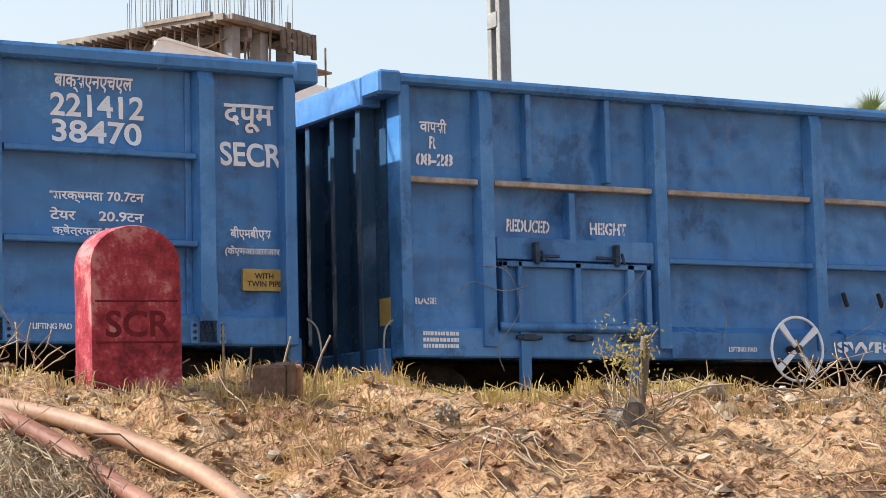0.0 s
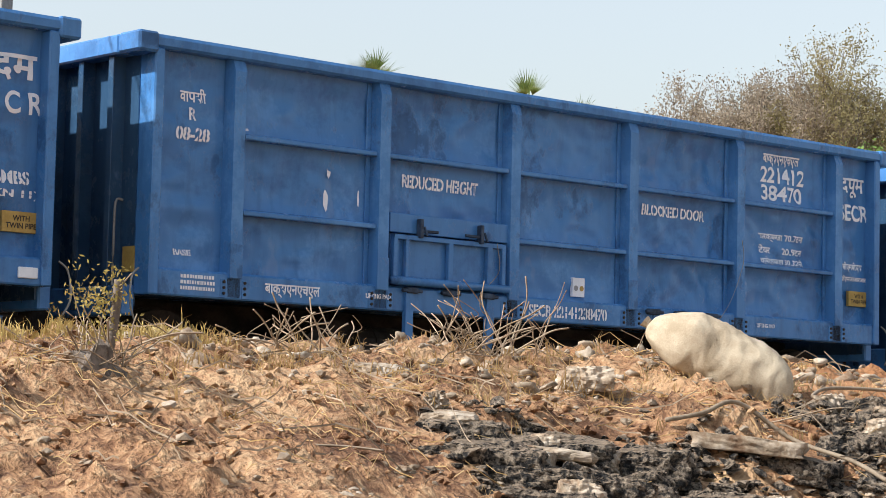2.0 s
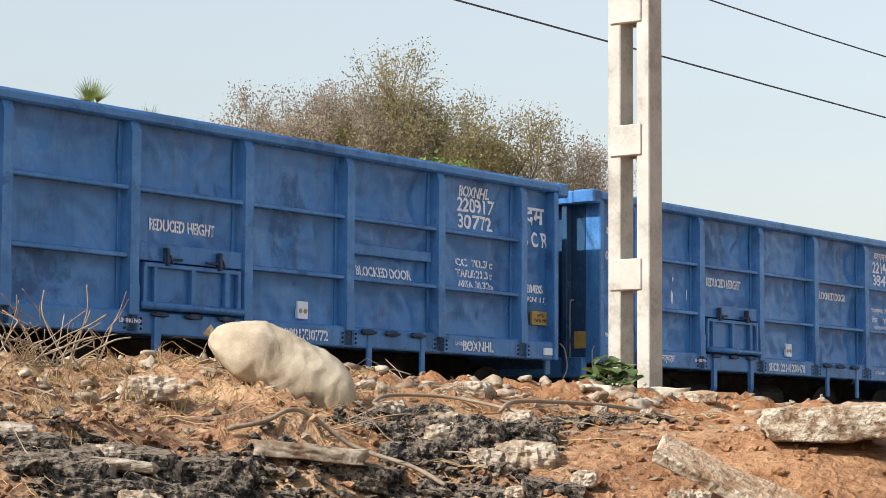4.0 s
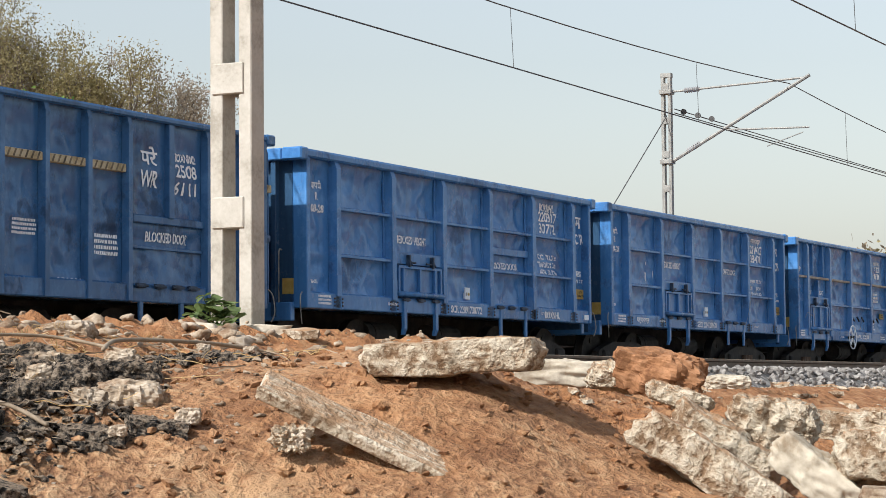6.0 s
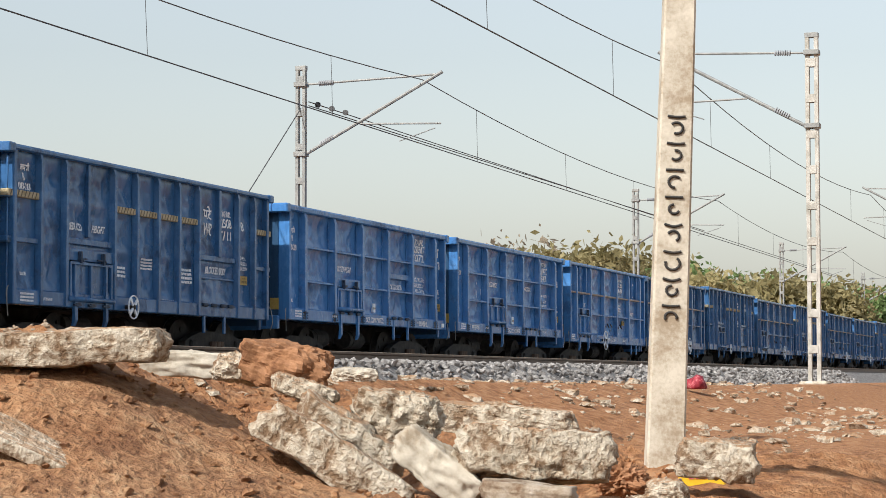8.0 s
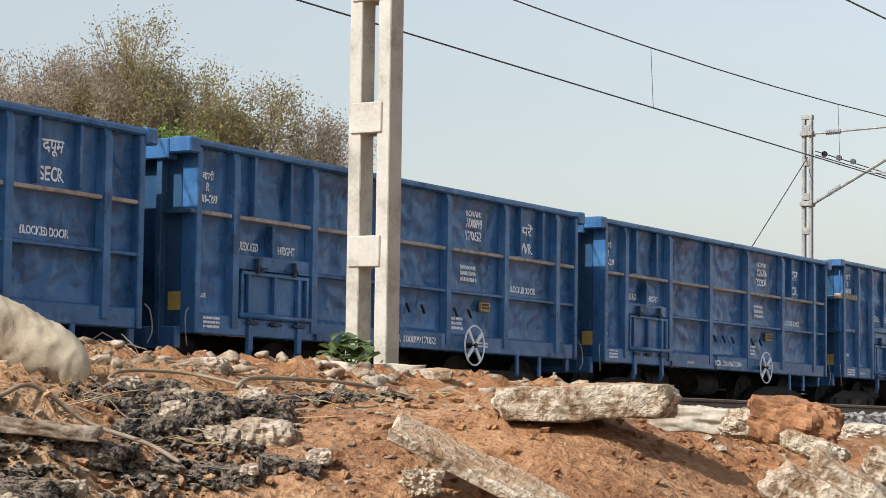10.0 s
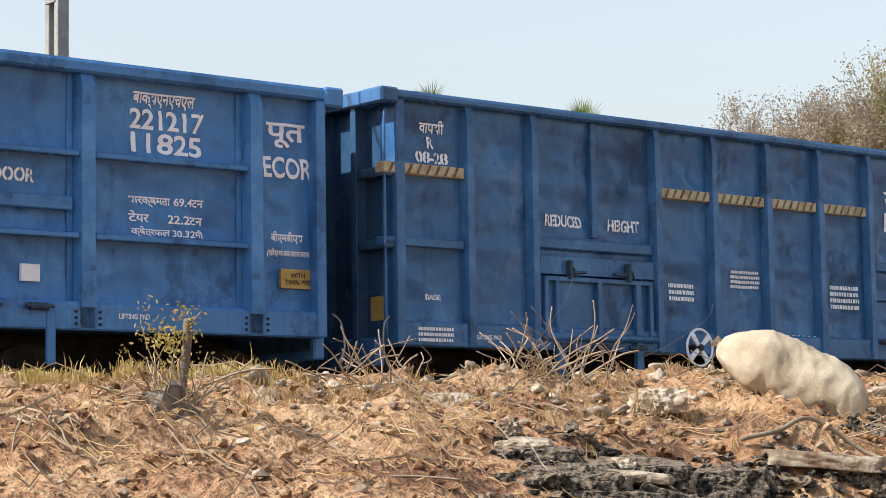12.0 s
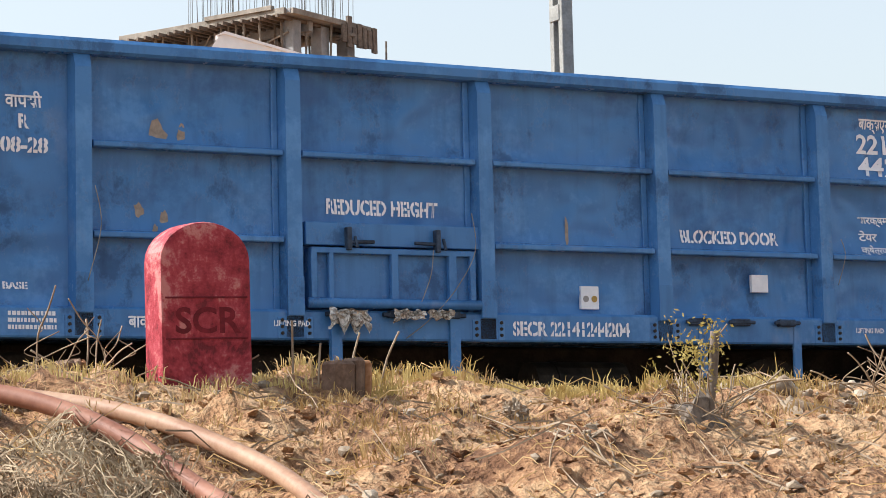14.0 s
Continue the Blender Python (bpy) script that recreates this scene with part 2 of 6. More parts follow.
def earth(name):
    """Dry soil: tan straw-dust on the bank's back, red earth on the heaps, pale dust between."""
    m = surface(name, [(0.15, 0.072, 0.036), (0.34, 0.188, 0.095), (0.47, 0.305, 0.17)], 1.6, 24.0, 0.95, 1.0, grain=0.9, bump_dist=0.06)
    n, l = m.node_tree.nodes, m.node_tree.links
    b = n["Principled BSDF"]
    base = b.inputs["Base Color"].links[0].from_socket
    tc = n.new("ShaderNodeTexCoord")
    sep = n.new("ShaderNodeSeparateXYZ")
    l.new(tc.outputs["Object"], sep.inputs[0])
    mr = n.new("ShaderNodeMapRange")
    mr.inputs[1].default_value, mr.inputs[2].default_value = 6.5, 9.5
    nz = n.new("ShaderNodeTexNoise")
    nz.inputs["Scale"].default_value, nz.inputs["Detail"].default_value = 1.5, 4
    l.new(tc.outputs["Object"], nz.inputs["Vector"])
    ad = n.new("ShaderNodeMath")
    ad.operation = "MULTIPLY_ADD"
    ad.inputs[1].default_value = 4.0
    l.new(nz.outputs[0], ad.inputs[0])
    l.new(sep.outputs[0], ad.inputs[2])
    sb = n.new("ShaderNodeMath")
    sb.operation = "SUBTRACT"
    sb.inputs[1].default_value = 2.0
    l.new(ad.outputs[0], sb.inputs[0])
    l.new(sb.outputs[0], mr.inputs[0])
    fine = n.new("ShaderNodeTexNoise")
    fine.inputs["Scale"].default_value, fine.inputs["Detail"].default_value = 9, 7
    l.new(tc.outputs["Object"], fine.inputs["Vector"])
    red = ramp(n, l, fine.outputs[0], [(0.3, (0.19, 0.078, 0.03)), (0.5, (0.33, 0.152, 0.062)), (0.72, (0.43, 0.235, 0.115))])
    mx = n.new("ShaderNodeMix")
    mx.data_type = "RGBA"
    l.new(mr.outputs[0], mx.inputs[0])
    l.new(base, mx.inputs[6])
    l.new(red, mx.inputs[7])
    l.new(mx.outputs[2], b.inputs["Base Color"])
    return m


SOIL = earth("dry_red_earth")

# ---- building helpers ----


def mesh_of(bm, name, mat, smooth=False):
    me = bpy.data.meshes.new(name)
    bm.normal_update()
    bm.to_mesh(me)
    bm.free()
    if mat:
        me.materials.append(mat)
    if smooth:
        me.polygons.foreach_set("use_smooth", [True] * len(me.polygons))
    return me


def part(name, bm, material, parent, label="", at=None, smooth=False):
    me = mesh_of(bm, name, material, smooth) if isinstance(bm, bmesh.types.BMesh) else bm
    ob = new(name, me)
    ob.parent = parent
    if at is not None:
        ob.matrix_basis = at if isinstance(at, Matrix) else Matrix.Translation(at)
    if label:
        ob["label"] = label
    return ob


def thing(name, bm, material, label, category, group="", kind="", at=None, smooth=False):
    me = mesh_of(bm, name, material, smooth) if isinstance(bm, bmesh.types.BMesh) else bm
    ob = new(name, me)
    if at is not None:
        ob.matrix_basis = at if isinstance(at, Matrix) else Matrix.Translation(at)
    return tagged(ob, label, category, group, kind)


def empty(name, label, category, group="", kind="", at=None):
    ob = new(name)
    if at is not None:
        ob.matrix_basis = at if isinstance(at, Matrix) else Matrix.Translation(at)
    return tagged(ob, label, category, group, kind)


def box(bm, x0, x1, y0, y1, z0, z1, bevel=0.0, m=None):
    r = bmesh.ops.create_cube(bm, size=1)
    vs = r["verts"]
    for v in vs:
        v.co = Vector(((x0 + x1) / 2 + v.co.x * (x1 - x0), (y0 + y1) / 2 + v.co.y * (y1 - y0), (z0 + z1) / 2 + v.co.z * (z1 - z0)))
        if m is not None:
            v.co = m @ v.co
    if bevel:
        es = list({e for v in vs for e in v.link_edges})
        bmesh.ops.bevel(bm, geom=es, offset=bevel, segments=1, affect="EDGES", profile=0.5)
    return bm


def boxed(*a, **k):
    return box(bmesh.new(), *a, **k)


def prism(bm, outline, y0, y1, axis="y"):
    """Extrudes an outline of (u, v) from y0 to y1: along y (u = x, v = z) or along x (u = y, v = z)."""
    f = (lambda u, v, d: (u, d, v)) if axis == "y" else (lambda u, v, d: (d, u, v)) if axis == "x" else (lambda u, v, d: (u, v, d))
    a = [bm.verts.new(f(u, v, y0)) for u, v in outline]
    b = [bm.verts.new(f(u, v, y1)) for u, v in outline]
    k = len(outline)
    bm.faces.new(a), bm.faces.new(b[::-1])
    for i in range(k):
        bm.faces.new((a[i], b[i], b[(i + 1) % k], a[(i + 1) % k]))
    bmesh.ops.recalc_face_normals(bm, faces=bm.faces)
    return bm


def rod(bm, p, q, r, r2=None, seg=8):
    p, q = Vector(p), Vector(q)
    d = q - p
    m = Matrix.Translation((p + q) / 2) @ d.to_track_quat("Z", "Y").to_matrix().to_4x4()
    bmesh.ops.create_cone(bm, cap_ends=True, segments=seg, radius1=r, radius2=r if r2 is None else r2, depth=d.length, matrix=m)
    return bm


def tube_mesh(name, pts, r, mat, seg=6):
    """A pipe along a smooth line through the points."""
    bm = bmesh.new()
    P = [Vector(p) for p in pts]
    fine = []
    for i in range(len(P) - 1):
        a, b, c, d = P[max(i - 1, 0)], P[i], P[i + 1], P[min(i + 2, len(P) - 1)]
        for k in range(6):
            u = k / 6
            fine.append(0.5 * (2 * b + (c - a) * u + (2 * a - 5 * b + 4 * c - d) * u * u + (3 * b - a - 3 * c + d) * u ** 3))
    fine.append(P[-1])
    rings = []
    for i, p in enumerate(fine):
        d = (fine[min(i + 1, len(fine) - 1)] - fine[max(i - 1, 0)]).normalized()
        s = d.cross(Vector((0, 0, 1)))
        s = s.normalized() if s.length > 1e-4 else Vector((1, 0, 0))
        t = s.cross(d)
        rings.append([bm.verts.new(p + r * (s * math.cos(a) + t * math.sin(a))) for a in (2 * math.pi * k / seg for k in range(seg))])
    for a, b in zip(rings, rings[1:]):
        for k in range(seg):
            bm.faces.new((a[k], a[(k + 1) % seg], b[(k + 1) % seg], b[k]))
    bm.faces.new(rings[0][::-1]), bm.faces.new(rings[-1])
    return mesh_of(bm, name, mat, True)


def stencil_cuts(me):
    """Cuts the bridges of a stencil through every letter of a flat text (x, y)."""
    bm = bmesh.new()
    bm.from_mesh(me)
    left, spans = set(bm.verts), []
    while left:
        todo, isle = [left.pop()], []
        while todo:
            v = todo.pop()
            isle.append(v)
            for e in v.link_edges:
                o = e.other_vert(v)
                if o in left:
                    left.discard(o)
                    todo.append(o)
        xs, ys = [v.co.x for v in isle], [v.co.y for v in isle]
        spans.append((min(xs), max(xs), min(ys), max(ys)))
    slots = []
    for x0, x1, y0, y1 in spans:
        h, w = max(y1 - y0, 1e-4), x1 - x0
        if h < 0.25:
            continue
        k = max(1, round(w / h / 0.75))
        if w < 0.25 * h:
            slots.append((x0, x1, (y0 + y1) / 2 - 0.05 * h, (y0 + y1) / 2 + 0.05 * h))
        else:
            for i in range(k):
                c = x0 + w * (i + 0.5) / k
                slots.append((c - 0.05 * h, c + 0.05 * h, y0, y1))
    for x0, x1, y0, y1 in slots:
        tall = y1 - y0 > x1 - x0
        near = [f for f in bm.faces if min(v.co.x for v in f.verts) <= x1 and max(v.co.x for v in f.verts) >= x0]
        for c in ((x0, x1) if tall else (y0, y1)):
            near = [f for f in near if f.is_valid]
            geom = near + list({e for f in near for e in f.edges}) + list({v for f in near for v in f.verts})
            g = bmesh.ops.bisect_plane(bm, geom=geom, plane_co=(c, 0, 0) if tall else (0, c, 0), plane_no=(1, 0, 0) if tall else (0, 1, 0))
            near = [f for f in g["geom"] if isinstance(f, bmesh.types.BMFace)]
        gone = [f for f in near if f.is_valid and x0 <= f.calc_center_median().x <= x1 and y0 <= f.calc_center_median().y <= y1]
        bmesh.ops.delete(bm, geom=gone, context="FACES")
    bm.to_mesh(me)
    bm.free()


def lettering(text, w, h, mat, name="lettering", stencil=False):
    """Flat letters, w by h metres, centred, in the plane that faces -y."""
    cu = bpy.data.curves.new(name, "FONT")
    cu.body, cu.align_x, cu.align_y = text, "CENTER", "CENTER"
    cu.offset, cu.resolution_u = 0.034 if stencil else 0.022, 4
    ob = bpy.data.objects.new(name, cu)
    me = bpy.data.meshes.new_from_object(ob)
    bpy.data.objects.remove(ob)
    if stencil:
        stencil_cuts(me)
    co = np.empty(len(me.vertices) * 3)
    me.vertices.foreach_get("co", co)
    co = co.reshape(-1, 3)
    if len(co):
        lo, hi = co.min(0), co.max(0)
        mid, size = (lo + hi) / 2, np.maximum(hi - lo, 1e-6)
        out = np.zeros_like(co)
        out[:, 0] = (co[:, 0] - mid[0]) * w / size[0]
        out[:, 2] = (co[:, 1] - mid[1]) * h / size[1]
        me.vertices.foreach_set("co", out.ravel())
    me.name = name
    me.materials.clear()
    me.materials.append(mat)
    me.update()
    return me


def bars(rows, w, h, mat, seed=0):
    """Writing too small to read: rows of short bars, w by h metres, facing -y."""
    rnd = random.Random(seed)
    bm = bmesh.new()
    for i in range(rows):
        z1 = h / 2 - h * i / rows
        z0 = z1 - 0.62 * h / rows
        x = -w / 2
        while x < w / 2 - 0.01:
            k = min(x + rnd.uniform(0.25, 0.6) * h / rows, w / 2)
            bm.faces.new([bm.verts.new(p) for p in ((x, 0, z0), (k, 0, z0), (k, 0, z1), (x, 0, z1))])
            x = k + rnd.uniform(0.08, 0.2) * h / rows
    return mesh_of(bm, "lettering", mat)

# ---- the ground ----
D_SIDE = 15.674                  # near side of the train
TRACK_Y, RAIL_Z = D_SIDE + 1.6, 0.045
NEAR_Y, NEAR_Z = 10.95, 0.352    # the empty track before it


def step(a, b, v):
    u = min(max((v - a) / (b - a), 0.0), 1.0)
    return u * u * (3 - 2 * u)


def bump2(x, y, cx, cy, rx, ry):
    return math.exp(-((x - cx) / rx) ** 2 - ((y - cy) / ry) ** 2)


def ground_z(x, y):
    far = max(abs(x - 10), abs(y - 6))
    right = step(10.5, 19.0, x)
    crest_y = 7.15 - 0.35 * step(8, 13, x)
    top = 0.335 - 0.02 * step(2, 6, x) + 0.04 * bump2(x, 0, 8.0, 0, 1.6, 1) - (0.36 + 0.1 * step(20, 45, x)) * right
    d = max(crest_y - y, 0.0)
    slope = 0.30 + 0.06 * math.sin(x * 1.3)
    drop = slope * (d - 0.25 * (1 - math.exp(-d / 0.25)))
    floor = -0.6 - 0.9 * step(2.3, -0.5, y)
    z = top if d <= 0 else 0.5 * (top - drop + floor + math.sqrt((top - drop - floor) ** 2 + 0.01))
    # heap of red earth and the humps round it
    z += 0.37 * bump2(x, y, 8.85, 4.35, 1.35, 1.0)
    z += 0.12 * bump2(x, y, 10.6, 4.6, 1.0, 0.8)
    z += 0.07 * bump2(x, y, 6.6, 5.7, 1.0, 0.6) + 0.08 * bump2(x, y, 5.2, 6.0, 0.7, 0.5)
    # behind the two tracks the land lies lower
    z -= 0.5 * step(21.5, 25, y)
    if far < 14:
        k = 1 - step(9, 14, far)
        v = Vector((x, y, 0.0))
        a = (noise.noise(v * 1.6) * 0.07 + noise.noise(v * 4.1) * 0.06 + abs(noise.noise(v * 9.3)) * 0.075 + noise.noise(v * 21.0) * 0.028)
        front = 1 if y < crest_y else max(0.35, 1 - (y - crest_y) * 1.5)
        z += a * k * front * (0.45 if x > 7.2 and bump2(x, y, 8.75, 4.4, 1.8, 1.4) > 0.3 else 1)
    return z


def spread(lo, hi, fine_lo, fine_hi, fine_step, grow=1.35):
    v = list(np.arange(fine_lo, fine_hi + 1e-6, fine_step))
    s, x = fine_step, fine_hi
    while x < hi:
        s *= grow
        x += s
        v.append(min(x, hi))
    s, x = fine_step, fine_lo
    while x > lo:
        s *= grow
        x -= s
        v.insert(0, max(x, lo))
    return v


def make_ground():
    xs, ys = spread(-1500, 2600, 1.6, 16.0, 0.055, 1.16), spread(-1500, 2600, 3.2, 8.2, 0.05, 1.16)
    co = [(x, y, ground_z(x, y)) for y in ys for x in xs]
    w = len(xs)
    faces = [(j * w + i, j * w + i + 1, (j + 1) * w + i + 1, (j + 1) * w + i) for j in range(len(ys) - 1) for i in range(w - 1)]
    me = bpy.data.meshes.new("ground")
    me.from_pydata(co, [], faces)
    me.materials.append(SOIL)
    me.polygons.foreach_set("use_smooth", [True] * len(me.polygons))
    return tagged(new("ground", me), "dry red earth bank with straw dust and rubble", "ground", kind="structure")


make_ground()

# ---- tracks ----


def stone_mesh(seed, mat, name="stone", flat=0.75, rough=0.28, sub=1):
    rnd = random.Random(seed)
    bm = bmesh.new()
    bmesh.ops.create_icosphere(bm, subdivisions=sub, radius=0.5)
    o = Vector((rnd.uniform(0, 90), rnd.uniform(0, 90), 0))
    for v in bm.verts:
        v.co *= 1 + rough * 2 * noise.noise(v.co * 2.2 + o) + 0.25 * rough * rnd.uniform(-1, 1)
        v.co.z *= flat
        v.co.x *= 1.15
    return mesh_of(bm, name, mat)


def scatter(name, places, seeds, mat, label, category, flat=0.75, rough=0.28, sub=1, soft=False):
    """One heap of many small stones, joined. places: (x, y, z, size)."""
    src = []
    for s in seeds:
        me = stone_mesh(s, None, flat=flat, rough=rough, sub=sub)
        co = np.empty(len(me.vertices) * 3)
        me.vertices.foreach_get("co", co)
        src.append((co.reshape(-1, 3), np.array([p.vertices[:] for p in me.polygons])))
        bpy.data.meshes.remove(me)
    rnd = random.Random(5)
    V, F, base = [], [], 0
    for x, y, z, s in places:
        co, fa = rnd.choice(src)
        a, t = rnd.uniform(0, 6.3), rnd.uniform(-0.5, 0.5)
        R = np.array((Matrix.Rotation(a, 3, "Z") @ Matrix.Rotation(t, 3, "X")))
        k = np.array((rnd.uniform(0.7, 1.3), rnd.uniform(0.7, 1.2), rnd.uniform(0.7, 1.2))) * s
        V.append((co * k) @ R.T + (x, y, z))
        F.append(fa + base)
        base += len(co)
    V, F = np.concatenate(V), np.concatenate(F)
    me = bpy.data.meshes.new(name)
    me.from_pydata(V.tolist(), [], F.tolist())
    me.materials.append(mat)
    if soft:
        me.polygons.foreach_set("use_smooth", [True] * len(me.polygons))
    ob = new(name, me)
    return tagged(ob, label, category, kind="stuff")


def ballast_z(y):
    if y < NEAR_Y + 3.3:
        top, c, half = NEAR_Z - 0.17, NEAR_Y, 1.75
    else:
        top, c, half = RAIL_Z - 0.17, TRACK_Y, 1.75
    d = abs(y - c) - half
    return top if d <= 0 else top - d * 0.62


def make_tracks():
    bm = bmesh.new()
    out = [(NEAR_Y - 3.0, -0.65), (NEAR_Y - 1.75, NEAR_Z - 0.17), (NEAR_Y + 1.75, NEAR_Z - 0.17), (NEAR_Y + 3.1, -0.1),
           (TRACK_Y - 1.9, RAIL_Z - 0.17), (TRACK_Y + 1.75, RAIL_Z - 0.17), (TRACK_Y + 3.1, -0.8), (NEAR_Y - 3.0, -1.2)]
    prism(bm, out, -160, 700, "x")
    tagged(new("track_bed", mesh_of(bm, "track_bed", BALLAST)), "grey stone ballast bed under two tracks", "track bed", kind="structure")
    for cy, top, who in ((NEAR_Y, NEAR_Z, "empty track before the train"), (TRACK_Y, RAIL_Z, "track under the train")):
        for side in (-1, 1):
            y = cy + side * 0.873
            prof = [(y - 0.07, top - 0.156), (y + 0.07, top - 0.156), (y + 0.065, top - 0.143), (y + 0.012, top - 0.125), (y + 0.012, top - 0.045),
                    (y + 0.034, top - 0.03), (y + 0.034, top - 0.004), (y - 0.034, top - 0.004), (y - 0.034, top - 0.03), (y - 0.012, top - 0.045), (y - 0.012, top - 0.125), (y - 0.065, top - 0.143)]
            ob = new("rail", mesh_of(prism(bmesh.new(), prof, -160, 700, "x"), "rail", RAIL))
            tagged(ob, "rusty steel rail of the " + who, "rail", "rails")
            part("rail_head", boxed(-160, 700, y - 0.03, y + 0.03, top - 0.0039, top + 0.002), SHINE, ob, "bright worn running surface")
    sl = boxed(-0.13, 0.13, -1.375, 1.375, -0.22, 0, 0.02)
    me = mesh_of(sl, "sleeper", CONCRETE)
    for cy, top in ((NEAR_Y, NEAR_Z), (TRACK_Y, RAIL_Z)):
        for i in range(110):
            ob = new("sleeper", me)
            ob.matrix_basis = Matrix.Translation((4 + i * 0.65, cy, top - 0.158))
            tagged(ob, "concrete sleeper half sunk in ballast", "sleeper", "sleepers")
    rnd = random.Random(3)
    P = []
    for _ in range(15000):
        x = 9 + 62 * rnd.random() ** 1.5
        y = rnd.uniform(NEAR_Y - 2.95, NEAR_Y + 1.2)
        P.append((x, y, ballast_z(y) + rnd.uniform(-0.01, 0.03), rnd.uniform(0.05, 0.1) * (1 + x / 90)))
    scatter("ballast_stones", P, range(20, 28), BALLAST, "loose grey granite ballast stones", "ballast", 0.8, 0.35)


make_tracks()


# Added dark wall: backs the gap under the wagons so it reads black.
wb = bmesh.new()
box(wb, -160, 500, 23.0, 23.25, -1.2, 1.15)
tagged(new("wall_far", mesh_of(wb, "wall_far", surface("dark_gap_backing", [(0.04, 0.035, 0.03), (0.09, 0.08, 0.07)], 1.5, 20, 0.9, 0.4))), "dark backing wall added behind the tracks to blacken the gap under the wagons", "wall", kind="structure")
part("coping", boxed(-160, 500, 22.96, 23.29, 1.15, 1.22), GREY_BLD, bpy.data.objects["wall_far"])

# ---- the train ----
Z0 = 0.045               # the rail's top; a wagon's own space has it at z = 0, its near side at y = -1.6
TRAIN_KEYS = [(0.0, 0.02), (0.5, 3.29), (1.0, 6.803), (1.5, 10.181), (2.0, 13.447), (2.5, 16.925), (3.0, 20.282), (3.2, 21.531), (4.25, 28.696), (5.3, 35.737), (5.5, 37.167), (6.0, 40.527), (6.5, 43.859), (7.0, 47.283), (7.2, 48.557), (8.25, 55.658), (9.3, 62.722), (9.5, 64.047), (10.0, 67.407), (10.5, 70.754), (11.0, 74.098), (11.2, 75.435), (11.5, 77.439), (12.0, 80.77), (12.5, 84.068), (13.0, 87.516), (13.5, 90.732), (14.0, 94.049)]


def stanchion_hat(w, z0, z1, depth, y, taper=True):
    """A pressed hat-section post on the side, narrowing into the sheet at its head."""
    bm = bmesh.new()
    prof = [(0, 0), (0.02, -depth), (w - 0.02, -depth), (w, 0)]
    levels = [(z0, 1.0), (z0 + 0.001, 1.0), (z1 - 0.1, 1.0), (z1, 0.72)] if taper else [(z0, 1.0), (z1, 1.0)]
    rings = [[bm.verts.new((u, y + v * k, z)) for u, v in prof] for z, k in levels]
    for a, b in zip(rings, rings[1:]):
        for i in range(4):
            bm.faces.new((a[i], a[(i + 1) % 4], b[(i + 1) % 4], b[i]))
    bm.faces.new(rings[0]), bm.faces.new(rings[-1][::-1])
    bmesh.ops.recalc_face_normals(bm, faces=bm.faces)
    return bm


POSTS = {"light": [0.823 + 1.6755 * k for k in range(6)], "heavy": [0.72, 2.43, 4.12, 5.82, 7.49, 9.12], "ribbed": [0.83, 1.65] + [3.33 + 0.835 * k for k in range(5)] + [7.6, 8.43, 9.2]}
LONG = {"light": 10.034, "heavy": 9.86, "ribbed": 9.92}
DEEP = {"light": 0.13, "heavy": 0.11, "ribbed": 0.095}
RIBS = {"light": (2.525, 1.855), "heavy": (2.44, 1.85), "ribbed": (2.66, 1.98)}


def dent(kind, x, z):
    """How far the side plate is pushed in at (x, z): creased hollows inside each panel, none at its edges."""
    o = {"light": 7.3, "heavy": 19.1, "ribbed": 31.7}[kind]
    e = min([1.0, x / 0.2, (LONG[kind] - x) / 0.2] + [abs(x - p - 0.07) / 0.28 for p in POSTS[kind]])
    e *= min([1.0, (3.2 - z) / 0.2, max(z - 1.3, 0) / 0.12] + [abs(z - r) / 0.14 for r in RIBS[kind]])
    if e <= 0:
        return 0.0
    n = noise.noise
    d = 0.020 * abs(n(Vector((x * 1.5 + o, 0, z * 1.9 + 0.6 * n(Vector((x * 2, o, z * 2))))))) + 0.014 * abs(n(Vector((x * 3.1, o, z * 3.6 + x)))) + 0.007 * abs(n(Vector((x * 7.0, o, z * 7.5 - x * 2))))
    return 3.2 * e * d


def sheet(kind, y, z0, z1, n=(250, 56)):
    """A dented side plate."""
    L = LONG[kind]
    co = []
    for i in range(n[0] + 1):
        for j in range(n[1] + 1):
            x, z = L * i / n[0], z0 + (z1 - z0) * j / n[1]
            co.append((x, y + dent(kind, x, z), z))
    w = n[1] + 1
    fa = [(i * w + j, (i + 1) * w + j, (i + 1) * w + j + 1, i * w + j + 1) for i in range(n[0]) for j in range(n[1])]
    me = bpy.data.meshes.new("side_wall")
    me.from_pydata(co, [], fa)
    me.polygons.foreach_set("use_smooth", [True] * len(fa))
    return me


def ring_mesh(name, R, r, mat, seg=28, tube=6):
    bm = bmesh.new()
    rings = []
    for i in range(seg):
        a = 2 * math.pi * i / seg
        c = Vector((math.cos(a), 0, math.sin(a)))
        rings.append([bm.verts.new(c * (R + r * math.cos(b)) + Vector((0, r * math.sin(b), 0))) for b in (2 * math.pi * k / tube for k in range(tube))])
    for i in range(seg):
        a, b = rings[i], rings[(i + 1) % seg]
        for k in range(tube):
            bm.faces.new((a[k], a[(k + 1) % tube], b[(k + 1) % tube], b[k]))
    bmesh.ops.recalc_face_normals(bm, faces=bm.faces)
    return bm


